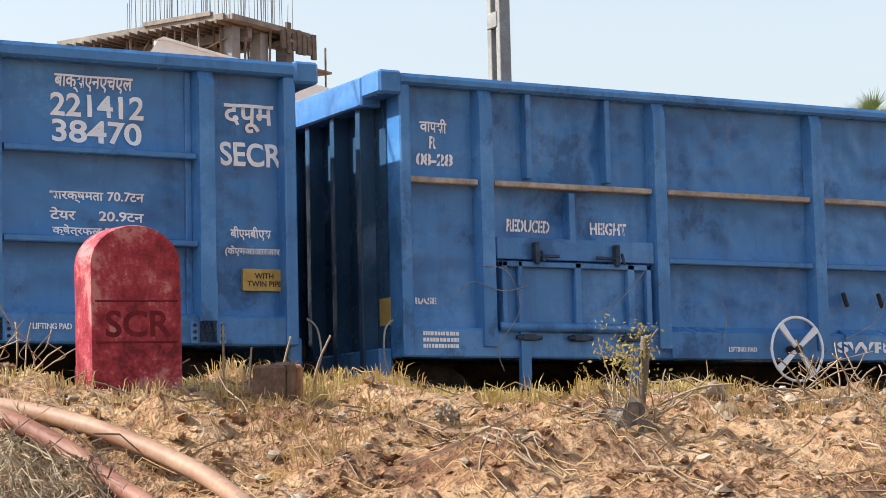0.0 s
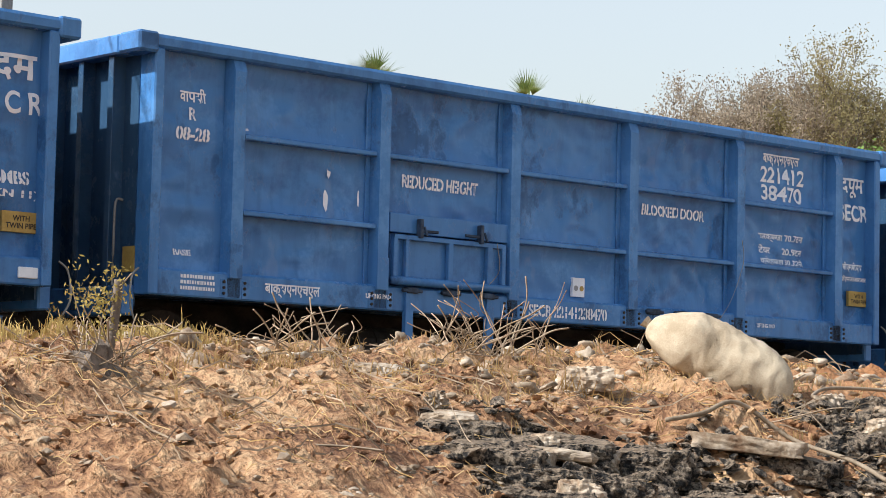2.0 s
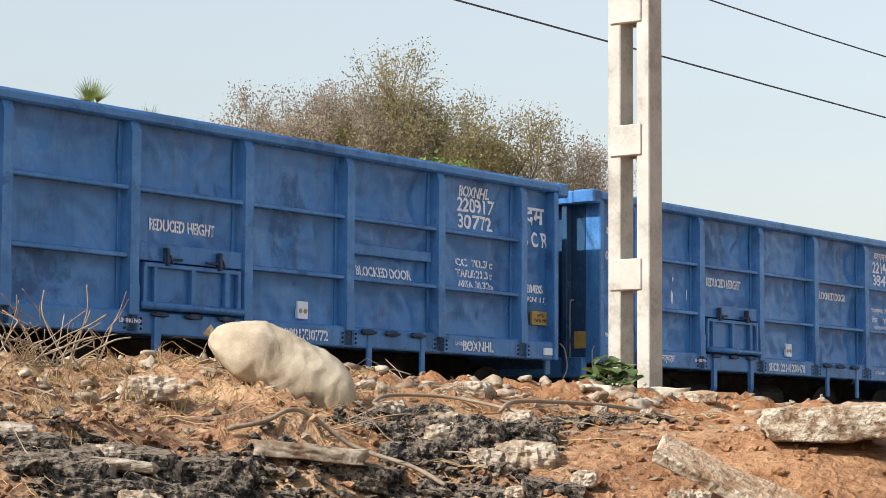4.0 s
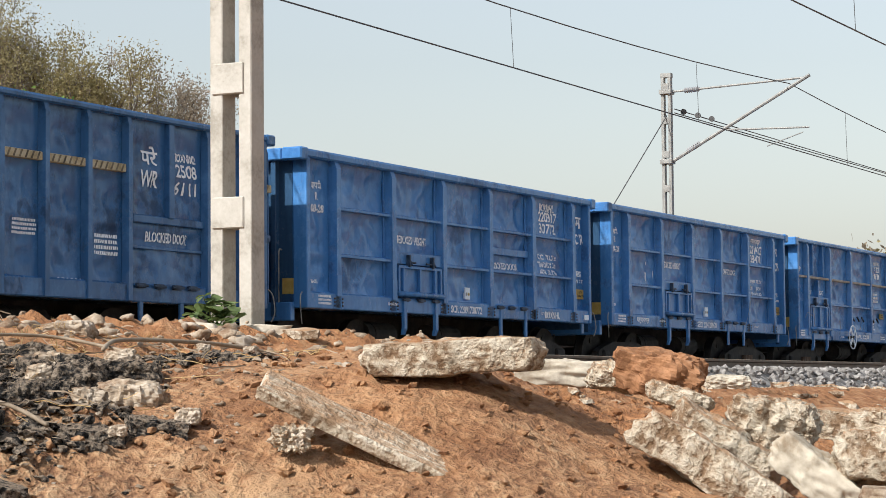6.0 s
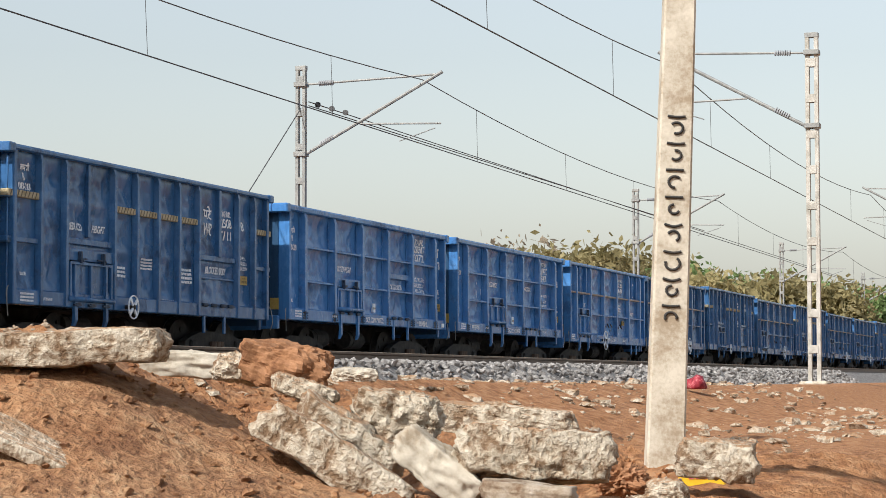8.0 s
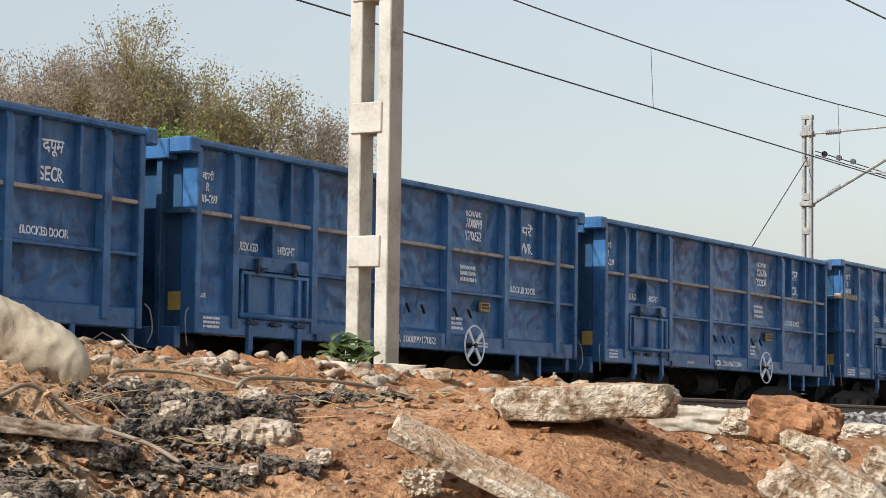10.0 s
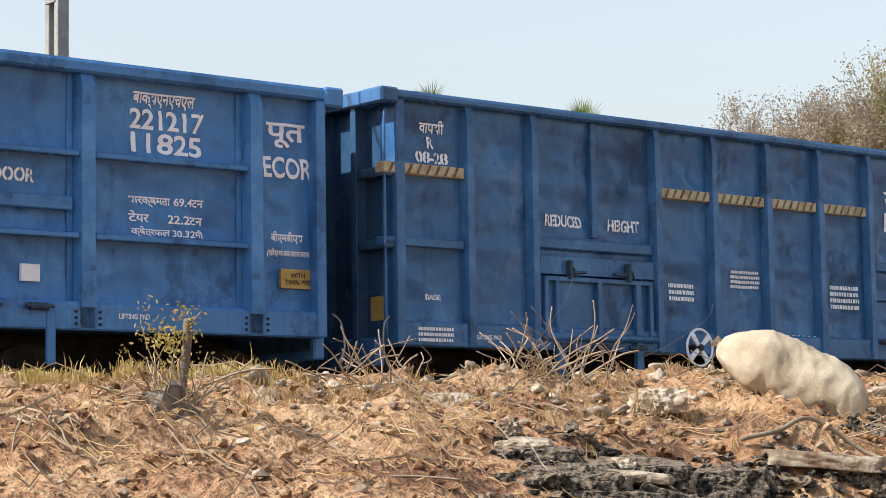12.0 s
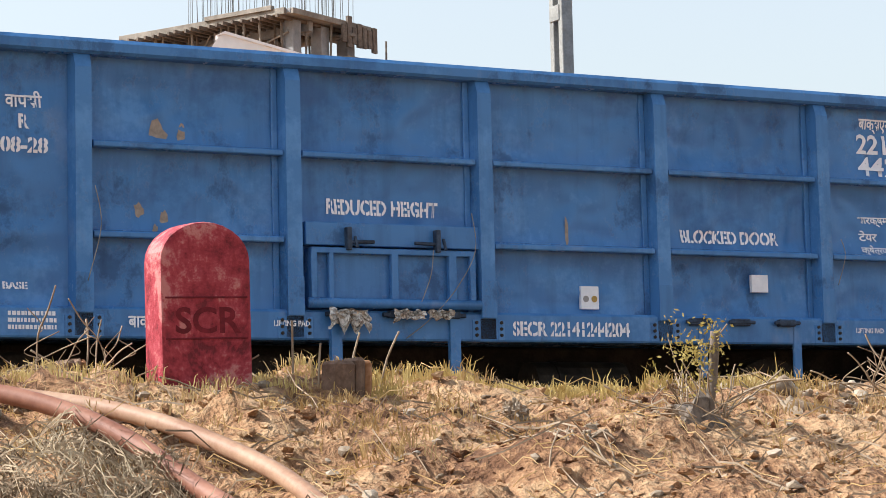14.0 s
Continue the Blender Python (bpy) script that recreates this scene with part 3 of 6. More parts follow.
def brake_wheel(parent, x, z, size=1.0):
    """Hand brake wheel on the side: rim, hub, four broad spokes."""
    rim = part("brake_wheel", ring_mesh("brake_wheel", 0.185 * size, 0.013, None), WHITE, parent, "worn white hand brake wheel", (x, -1.72, z), True)
    bm = bmesh.new()
    for k in range(4):
        a = radians(40 + 90 * k)
        d = Vector((math.cos(a), 0, math.sin(a)))
        s = Vector((-d.z, 0, d.x))
        q = [d * 0.03 + s * 0.016, d * 0.18 * size + s * 0.03, d * 0.18 * size - s * 0.03, d * 0.03 - s * 0.016]
        a0 = [bm.verts.new(p + Vector((0, -0.012, 0))) for p in q]
        a1 = [bm.verts.new(p + Vector((0, 0.012, 0))) for p in q]
        bm.faces.new(a0), bm.faces.new(a1[::-1])
        for i in range(4):
            bm.faces.new((a0[i], a1[i], a1[(i + 1) % 4], a0[(i + 1) % 4]))
    bmesh.ops.recalc_face_normals(bm, faces=bm.faces)
    part("spokes", bm, WHITE, rim)
    part("hub", rod(bmesh.new(), (0, -0.03, 0), (0, 0.2, 0), 0.035, seg=12), STEEL, rim)


def make_bogie(wagon, x):
    """Cast three-piece bogie: two side frames, bolster, springs, two wheelsets."""
    bg = part("bogie", boxed(-0.16, 0.16, -1.0, 1.0, 0.42, 0.72, 0.03), STEEL, wagon, "grimy cast steel bogie", (x, 0, 0))
    for s in (-1, 1):
        bm = bmesh.new()
        y = s * 1.13
        prism(bm, [(-1.32, 0.42), (-1.3, 0.62), (-1.05, 0.7), (-0.55, 0.8), (0.55, 0.8), (1.05, 0.7), (1.3, 0.62), (1.32, 0.42), (0.86, 0.42), (0.55, 0.28), (-0.55, 0.28), (-0.86, 0.42)], y - 0.07, y + 0.07)
        part("side_frame", bm, STEEL, bg)
        for k in (-0.18, 0, 0.18):
            part("spring", rod(bmesh.new(), (k, y - s * 0 - 0.1 * -s, 0.36), (k, y + 0.1 * s, 0.62), 0.07, seg=10), RAIL, bg)
        for k in (-1.0, 1.0):
            part("axle_box", boxed(k - 0.13, k + 0.13, y - 0.12, y + 0.12, 0.4, 0.64, 0.03), STEEL, bg)
    sets = []
    for k in (-1.0, 1.0):
        bm = bmesh.new()
        rod(bm, (0, -1.2, 0), (0, 1.2, 0), 0.075, seg=10)
        for s in (-1, 1):
            rod(bm, (0, s * 0.81, 0), (0, s * 0.94, 0), 0.5, seg=32)
            rod(bm, (0, s * 0.79, 0), (0, s * 0.81, 0), 0.53, seg=32)
            for a in range(5):
                rod(bm, (0.33 * math.cos(a * 1.2566), s * 0.93, 0.33 * math.sin(a * 1.2566)), (0.33 * math.cos(a * 1.2566), s * 0.96, 0.33 * math.sin(a * 1.2566)), 0.05, seg=8)
        w = part("wheelset", bm, STEEL, bg, "steel wheels on their axle", (k, 0, 0.5))
        sets.append(w)
    return sets


def make_door(w, x0, x1, paint, z1=1.8, z0=1.36):
    """Side door: framed flap with a middle post, top hinge bar with two latches, bottom roll, hangers."""
    y = -1.555
    d = part("door", boxed(x0, x1, y + 0.012, -1.4, z0, z1, 0.004), paint, w, "framed steel side door with hinge bar")
    fr = bmesh.new()
    for a, b, c, e in ((x0, x1, z1 - 0.045, z1), (x0, x0 + 0.05, z0, z1), (x1 - 0.05, x1, z0, z1), ((x0 + x1) / 2 - 0.03, (x0 + x1) / 2 + 0.03, z0, z1), (x1 - 0.24, x1 - 0.17, z0, z1), (x0 + 0.15, x0 + 0.19, z0, z1)):
        box(fr, a, b, y - 0.045, y + 0.01, c, e, 0.006)
    part("door_frame", fr, paint, d)
    part("bottom_roll", rod(bmesh.new(), (x0 - 0.03, y - 0.045, z0 + 0.01), (x1 + 0.03, y - 0.045, z0 + 0.01), 0.04, seg=10), paint, d, smooth=True)
    part("hinge_plate", boxed(x0 - 0.03, x1 + 0.06, y - 0.012, -1.4, z1 + 0.02, z1 + 0.2, 0.006), paint, w)
    for k in (0.22, 0.76):
        x = x0 + (x1 - x0) * k
        lt = part("latch", boxed(x - 0.02, x + 0.02, y - 0.08, y - 0.012, z1 - 0.02, z1 + 0.16, 0.006), IRON, d, "blue-painted latch")
        part("latch_bar", rod(bmesh.new(), (x + 0.02, y - 0.05, z1 + 0.045), (x + (0.22 if k < 0.5 else -0.2), y - 0.05, z1 + 0.05), 0.014, seg=6), IRON, lt)
        part("latch_pin", rod(bmesh.new(), (x + 0.06, y - 0.08, z1 + 0.0), (x + 0.06, y - 0.04, z1 + 0.09), 0.012, seg=6), IRON, lt)
    for k in (0.16, 0.5, 0.84):
        x = x0 + (x1 - x0) * k
        hb = part("hinge_bracket", boxed(x - 0.07, x + 0.07, y - 0.07, y, z0 - 0.1, z0 - 0.045, 0.008), IRON, w, "grimy blue hinge bracket")
        part("hinge_pin", rod(bmesh.new(), (x - 0.12, y - 0.05, z0 - 0.075), (x + 0.12, y - 0.05, z0 - 0.075), 0.018, seg=6), IRON, hb)
    for k in (0.14, 0.86):
        x = x0 + (x1 - x0) * k
        part("hanger", prism(bmesh.new(), [(y - 0.05, 1.3), (y - 0.05, 0.85), (y - 0.01, 0.76), (y + 0.02, 0.76), (y + 0.0, 0.86), (y, 1.3)], x - 0.045, x + 0.045, "x"), paint, w)


def sill_fittings(w, xs, z):
    for x in xs:
        b = part("sill_bracket", boxed(x - 0.09, x + 0.09, -1.62, -1.56, z - 0.03, z + 0.03, 0.01), IRON, w, "grimy blue hinge bracket")
        part("bracket_pin", rod(bmesh.new(), (x - 0.13, -1.61, z), (x + 0.13, -1.61, z), 0.016, seg=6), IRON, b)


def make_wagon(kind, paint=None):
    """An open-top bogie wagon in its own space: x from its rear end, near side at y = -1.6, rail at z = 0."""
    paint = paint or (BLUE if kind == "light" else BLUE_DARK)
    # darkened end blue: smudges plus a base lowered to dim the sun there
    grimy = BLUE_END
    L, posts, deep = LONG[kind], POSTS[kind], DEEP[kind]
    rim_z = {"light": (3.185, 3.3), "heavy": (3.2, 3.29), "ribbed": (3.29, 3.375)}[kind]
    sill = {"light": (1.085, 1.318), "heavy": (1.01, 1.25), "ribbed": (1.04, 1.27)}[kind]
    pw = {"light": 0.165, "heavy": 0.16, "ribbed": 0.12}[kind]
    ys = -1.6 + deep
    w = empty("wagon", "open-top blue steel freight wagon rolling in a long train", "wagon", "wagons of the train")
    part("floor", boxed(0.05, L - 0.05, -1.45, 1.45, sill[0] + 0.05, sill[0] + 0.13), paint, w)
    part("centre_sill", boxed(-0.3, L + 0.3, -0.24, 0.24, 0.75, sill[0] + 0.05, 0.02), STEEL, w, "grimy centre sill")
    plate_mesh = sheet(kind, ys, sill[0], rim_z[0] + 0.03)
    plate_mesh.materials.append(paint)
    for s in (-1, 1):
        flip = Matrix.Diagonal((1, -s, 1, 1))
        part("side_wall", plate_mesh, None, w, at=flip)
        part("inner_lining", boxed(0.0, L, -1.37, -1.36, sill[0], rim_z[0] + 0.03), BLUE_DARK, w, at=flip)
        rim = bmesh.new()
        r0, r1 = rim_z
        prism(rim, [(-1.36, r0), (-1.58, r0), (-1.605, r0 + 0.02), (-1.605, r1 - 0.03), (-1.585, r1), (-1.36, r1)], -0.02, L + 0.02, "x")
        part("top_rail", rim, paint, w, at=flip)
        for x in (-0.19, L - 0.02):
            part("rail_end", boxed(x, x + 0.21, -1.625, -1.3, r0 - (0.09 if kind == "heavy" else 0.05), r1 + 0.012, 0.02), paint, w, at=flip)
        part("side_sill", prism(bmesh.new(), [(-1.38, sill[0]), (-1.565, sill[0]), (-1.575, sill[0] + 0.015), (-1.575, sill[1] - 0.02), (-1.55, sill[1]), (-1.38, sill[1])], 0.01, L - 0.01, "x"), paint, w, at=flip)
        hat = None
        for k, x in enumerate(posts):
            if hat is None:
                z0 = sill[1] - (0.05 if kind == "light" else 0.15 if kind == "heavy" else 0.22)
                hat = mesh_of(stanchion_hat(pw, z0, r0, deep, ys + 0.001), "stanchion", paint)
            if kind == "ribbed" and x == 7.6:
                part("stiffener", boxed(x, x + pw, -1.58, -1.44, 2.1, r0, 0.01), paint, w, at=flip)
                continue
            st = part("stanchion", hat, None, w, at=flip @ Matrix.Translation((x, 0, 0)))
            if kind == "light":
                part("flange", boxed(-0.05, 0.0, ys - 0.014, ys + 0.01, sill[1], r0, 0.004), paint, st) if k and s < 0 else None
                part("lap_plate", boxed(0.014, pw - 0.014, -1.607, -1.598, z0 + 0.004, z0 + 0.3, 0.002), paint, st)
                if s < 0:
                    # solid dark box: paints the shade inside the post's open foot
                    part("foot_pocket", boxed(0.012, pw - 0.012, -1.575, -1.49, sill[0] + 0.02, sill[1] - 0.052), STEEL, st, "dark block that stands for the shade in the open post foot")
                    for gx in (-0.065, pw + 0.005):
                        part("gusset", boxed(gx, gx + 0.06, -1.582, -1.57, sill[0] + 0.01, sill[1] - 0.06, 0.004), paint, st)
                    for dx in (-0.03, pw + 0.03):
                        for dz in (0.05, 0.1, 0.15):
                            part("bolt", rod(bmesh.new(), (dx, -1.595, sill[0] + dz), (dx, -1.58, sill[0] + dz), 0.014, seg=6), STEEL, st)
        for x, wd in ((0.0, 0.1), (L - 0.1, 0.1)):
            part("corner_post", boxed(x, x + wd, -1.6, -1.37, sill[0], r0, 0.012), paint, w, at=flip)
        if kind != "ribbed":
            zs = RIBS[kind]
            edges = [-0.07] + posts + [L - 0.1] if kind == "heavy" else posts
            for a, b in zip(edges, edges[1:]):
                for z in zs:
                    door_panel = kind == "light" and a == posts[1] or kind == "heavy" and a == posts[0]
                    if door_panel and z < 2 and s < 0:
                        continue
                    if kind == "heavy" and z < 2 and a in (-0.07,):
                        continue
                    rb = prism(bmesh.new(), [(-1.44, z - 0.022), (-1.572, z - 0.026), (-1.58, z - 0.018), (-1.58, z + 0.012), (-1.572, z + 0.02), (-1.44, z + 0.045)], a + pw, b, "x")
                    part("rib", rb, TIMBER if kind == "heavy" and z > 2 else paint, w, "dust-covered top of the rib" if kind == "heavy" and z > 2 else "", flip)
        if kind == "heavy" and s < 0:
            for x in (1.2, 1.98, 8.04, 8.74):
                part("stiffener", boxed(x, x + 0.05, -1.572, -1.44, 2.49, r0, 0.008), paint, w)
            part("stiffener", boxed(1.6, 1.66, -1.57, -1.44, 1.95, 2.39, 0.008), paint, w)
        if kind == "ribbed" and s < 0:
            for a, b in list(zip(posts[2:6], posts[3:7])) + [(posts[-1], L + 0.15), (-0.25, posts[0])]:
                bd = part("hazard_band", boxed(a + pw, b, -1.575, -1.44, 2.61, 2.71, 0.008), HAZARD, w, "dusty yellow band with faded dark stripes")
                st = bmesh.new()
                x = a + pw + 0.04
                while x < b - 0.1:
                    q = [(x, 2.615), (x + 0.035, 2.615), (x + 0.085, 2.705), (x + 0.05, 2.705)]
                    st.faces.new([st.verts.new((u, -1.5775, v)) for u, v in q])
                    x += 0.11
                part("stripes", st, HAZARD_DARK, bd, "faded slanting stripes")
            part("panel_bar", boxed(posts[1] + pw, posts[2], -1.555, -1.44, 2.02, 2.12, 0.01), paint, w)
            part("panel_bar", boxed(6.72 + pw, posts[-2] + 0.0, -1.555, -1.44, 2.02, 2.12, 0.01), paint, w)
            part("panel_bar", boxed(6.72 + pw, posts[-2] + 0.0, -1.53, -1.44, 1.7, 1.74, 0.006), paint, w)
            part("stiffener", boxed(2.5, 2.58, -1.55, -1.44, 2.15, r0, 0.008), paint, w)
            for a, b in ((posts[-1] + pw, L + 0.15), (-0.13, posts[0])):
                part("end_bar", boxed(a, b, -1.56, -1.44, 1.95, 2.03, 0.008), paint, w)
    # ends
    for x, s in ((0.0, -1), (L, 1)):
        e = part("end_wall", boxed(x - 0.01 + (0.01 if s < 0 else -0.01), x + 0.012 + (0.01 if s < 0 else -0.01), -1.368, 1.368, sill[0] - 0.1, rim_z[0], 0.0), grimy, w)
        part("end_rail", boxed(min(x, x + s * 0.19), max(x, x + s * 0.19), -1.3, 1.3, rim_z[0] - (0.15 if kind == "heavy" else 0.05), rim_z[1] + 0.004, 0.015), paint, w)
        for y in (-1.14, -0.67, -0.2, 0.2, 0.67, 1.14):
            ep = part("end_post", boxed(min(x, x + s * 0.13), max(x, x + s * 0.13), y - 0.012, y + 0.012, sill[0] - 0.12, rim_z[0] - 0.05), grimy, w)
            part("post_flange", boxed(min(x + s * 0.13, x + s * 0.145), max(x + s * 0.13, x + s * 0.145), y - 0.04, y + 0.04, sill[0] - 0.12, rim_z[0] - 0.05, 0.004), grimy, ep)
        if kind == "ribbed":
            for z in (2.62, 1.96):
                part("end_rib", boxed(min(x, x + s * 0.12), max(x, x + s * 0.12), -1.56, -1.16, z - 0.04, z + 0.05, 0.015), grimy, w)
            part("ladder_rail", tube_mesh("ladder_rail", [(x + s * 0.07, -1.53, 3.2), (x + s * 0.1, -1.54, 3.0), (x + s * 0.1, -1.54, 2.0), (x + s * 0.1, -1.54, 1.1)], 0.016, paint), None, w, "long upright grab rail")
        part("headstock", boxed(min(x, x + s * 0.12), max(x, x + s * 0.12), -1.4, 1.4, sill[0] - 0.18, sill[0] + 0.08, 0.015), paint, w)
        cp = part("coupler", boxed(min(x + s * 0.12, x + s * 0.5), max(x + s * 0.12, x + s * 0.5), -0.13, 0.13, 0.95, 1.2, 0.04), STEEL, w, "grimy automatic coupler")
        part("knuckle", rod(bmesh.new(), (x + s * 0.43, 0.06 * s, 0.92), (x + s * 0.43, 0.06 * s, 1.22), 0.1, seg=10), STEEL, cp)
        part("brake_hose", tube_mesh("brake_hose", [(x + s * 0.12, -0.5, 0.95), (x + s * 0.25, -0.5, 0.7), (x + s * 0.4, -0.45, 0.55), (x + s * 0.5, -0.4, 0.6)], 0.022, BLACK), None, w)
        part("cut_lever", tube_mesh("cut_lever", [(x + s * 0.08, -1.56, 1.3), (x + s * 0.16, -1.58, 1.22), (x + s * 0.18, -1.6, 1.0), (x + s * 0.12, -1.58, 0.86)], 0.009, GALV), None, w, "thin bent lever")
        if kind == "light":
            rr = part("grab_rail", tube_mesh("grab_rail", [(x + s * 0.02, -1.2, 1.9), (x + s * 0.09, -1.2, 1.88), (x + s * 0.1, -1.2, 1.6), (x + s * 0.1, -1.2, 1.1)], 0.011, GALV), None, w)
    # doors and what hangs below
    if kind == "light":
        make_door(w, posts[1] + pw + 0.05, posts[2] - 0.03, paint)
        sill_fittings(w, [posts[3] + 0.4, posts[3] + 0.83, posts[3] + 1.3], 1.265)
        for x in (posts[3] + 0.45, posts[3] + 1.42):
            part("hanger", boxed(x - 0.04, x + 0.04, -1.59, -1.55, 0.8, 1.24, 0.008), paint, w)
    elif kind == "heavy":
        make_door(w, posts[0] + pw + 0.04, posts[1] - 0.05, paint, 1.8, 1.25)
        for k, x in enumerate((4.5, 4.9, 5.3, 6.2, 6.6)):
            part("rope_hook", rod(bmesh.new(), (x, -1.56, 1.5), (x + 0.01, -1.5, 1.62), 0.02, seg=6), STEEL, w)
        for a, b in ((posts[1] - 0.02, posts[2]), (posts[2] + pw, posts[3])):
            part("sill_skirt", prism(bmesh.new(), [(-1.48, 1.3), (-1.6, 1.24), (-1.6, 1.02), (-1.48, 1.02)], a + pw, b - 0.02, "x"), paint, w)
        for x in (posts[4] + 0.5, posts[4] + 1.2):
            part("hanger", boxed(x - 0.04, x + 0.04, -1.57, -1.53, 0.72, 1.1, 0.008), paint, w)
    else:
        make_door(w, posts[1] + pw + 0.04, posts[2] - 0.05, paint, 1.75, 1.16)
        sill_fittings(w, [6.95, 7.35, 7.75, 8.1], 1.24)
        for x in (7.0, 7.9):
            part("hanger", boxed(x - 0.04, x + 0.04, -1.57, -1.53, 0.75, 1.1, 0.008), paint, w)
    for x in (L * 0.28, L * 0.5):
        tk = part("air_tank", rod(bmesh.new(), (x, -0.85, 0.78), (x + 0.9, -0.85, 0.78), 0.19, seg=16), STEEL, w, "grimy air reservoir")
        part("tank_strap", rod(bmesh.new(), (x + 0.2, -0.85, 0.78), (x + 0.25, -0.85, 0.78), 0.2, seg=16), STEEL, tk)
    for x in (1.6, L - 1.6):
        make_bogie(w, x)
    return w


def letters(w, items):
    """Painted writing on a wagon: text, x, z (rail at 0), width, height; y by what it is painted on. Small writing is stencilled."""
    for k, it in enumerate(items):
        text, x, z, wd, ht = it[:5]
        me = bars(text, wd, ht, WHITE, k) if isinstance(text, int) else lettering(text, wd, ht, WHITE, stencil=ht < 0.15 and text.isascii() and "\n" not in text)
        if len(it) > 5:
            y = it[5] - 0.004
        else:
            kind, y = KIND[w], SHEET[w] - 0.003
            bm = bmesh.new()
            bm.from_mesh(me)
            for ax, span in ((0, wd), (2, ht)):
                for i in range(1, int(span / 0.08) + 1):
                    c = [0.0, 0.0, 0.0]
                    c[ax] = -span / 2 + span * i / (int(span / 0.08) + 1)
                    bmesh.ops.bisect_plane(bm, geom=bm.verts[:] + bm.edges[:] + bm.faces[:], plane_co=c, plane_no=(ax == 0, 0, ax == 2))
            bm.to_mesh(me)
            bm.free()
            co = np.empty(len(me.vertices) * 3)
            me.vertices.foreach_get("co", co)
            co[1::3] = [dent(kind, x + u, z + v) for u, v in zip(co[0::3], co[2::3])]
            me.vertices.foreach_set("co", co)
        part("lettering", me, None, w, "white stencilled lettering", (x, y, z))


def plate(w, x, z, wd, ht, mat, label, text=None, y=None):
    y = SHEET[w] - 0.002 if y is None else y
    p = part("plate", boxed(x - wd / 2, x + wd / 2, y - 0.006, y + 0.03, z - ht / 2, z + ht / 2, 0.002), mat, w, label)
    if text is not None:
        me = bars(text, wd * 0.8, ht * 0.7, BLACK, 4) if isinstance(text, int) else lettering(text, wd * 0.8, ht * 0.62, BLACK)
        part("plate_lettering", me, None, p, "", (x, y - 0.0085, z))


def light_marks(w, zone_hindi, zone, top, num1, num2, weights, date, sole, hindi=True, bmbs="बीएमबीएस", low=(2.33, 2.32), zone_dz=0.0, date_dz=0.0, label=True):
    s = 0.095
    letters(w, [(top, 8.33 + s, 3.04, 0.62, 0.13), (num1, 8.36 + s, 2.88, 0.74, 0.175), (num2, 8.36 + s, 2.68, 0.72, 0.175),
                (zone_hindi, 9.6 + s, 2.86 + zone_dz, 0.42, 0.22), (zone, 9.61 + s, 2.575 + zone_dz, 0.52, 0.19),
                (bmbs, 9.6 + s, 1.96, 0.34, 0.11), ("(" + ("केएमओआरआर" if hindi else "KN 11") + ")", 9.62 + s, 1.82, 0.48, 0.08),
                ("BLOCKED DOOR", 6.6 + s, low[0], 1.0, 0.115), ("REDUCED HEIGHT", 3.3 + s, low[1], 0.98, 0.125),
                (weights[0], 8.36 + s, 2.19, 0.74, 0.095), (weights[1], 8.36 + s, 2.06, 0.74, 0.095), (weights[2], 8.36 + s, 1.93, 0.72, 0.095),
                ("वापसी", 0.4 + s, 2.84 + date_dz, 0.28, 0.13), ("R", 0.4 + s, 2.675 + date_dz, 0.08, 0.11), (date, 0.4 + s, 2.5 + date_dz, 0.36, 0.115),
                ("BASE", 0.33 + s, 1.47, 0.19, 0.055), (sole, 4.93 + s, 1.19, 1.1, 0.12, -1.58),
                (3, 0.42 + s, 1.2, 0.36, 0.15, -1.58), ("LIFTING PAD", 8.05, 1.21, 0.3, 0.045, -1.58), ("LIFTING PAD", 2.55, 1.21, 0.3, 0.045, -1.58),
                ("बाक्सएनएचएल" if hindi else "BOXNHL", 1.55 if hindi else 8.35, 1.19, 0.62, 0.12, -1.581)])
    plate(w, 9.7 + s, 1.6, 0.36, 0.17, YELLOW, "ochre plate with dark writing", "WITH\nTWIN PIPE")
    if label:
        plate(w, 5.17 + s, 1.46, 0.17, 0.19, WHITE, "small white label plate with two round marks")
        for dx, mt in ((-0.04, GREY_BLD), (0.04, YELLOW)):
            yy = SHEET[w] - 0.0125
            part("round_mark", rod(bmesh.new(), (5.17 + s + dx, yy, 1.45), (5.17 + s + dx, yy + 0.006, 1.45), 0.027, seg=14), mt, w)
    part("end_mark", boxed(-0.006, 0.004, -1.38, -1.2, 1.28, 1.5), YELLOW, w, "ochre panel with dark letters on the end")


def scars(w, spots, mat, label):
    """Ragged patches where the paint is scraped: x, z, width, height."""
    for k, (x, z, wd, ht) in enumerate(spots):
        rnd = random.Random(k + int(x * 100))
        bm = bmesh.new()
        ring = []
        for i in range(12):
            a = 6.283 * i / 12
            r = rnd.uniform(0.55, 1.0)
            ring.append(bm.verts.new((wd / 2 * r * math.cos(a), 0, ht / 2 * r * math.sin(a))))
        bm.faces.new(ring[::-1])
        part("paint_scar", bm, mat, w, label, (x, SHEET[w] + dent(KIND[w], x, z), z))


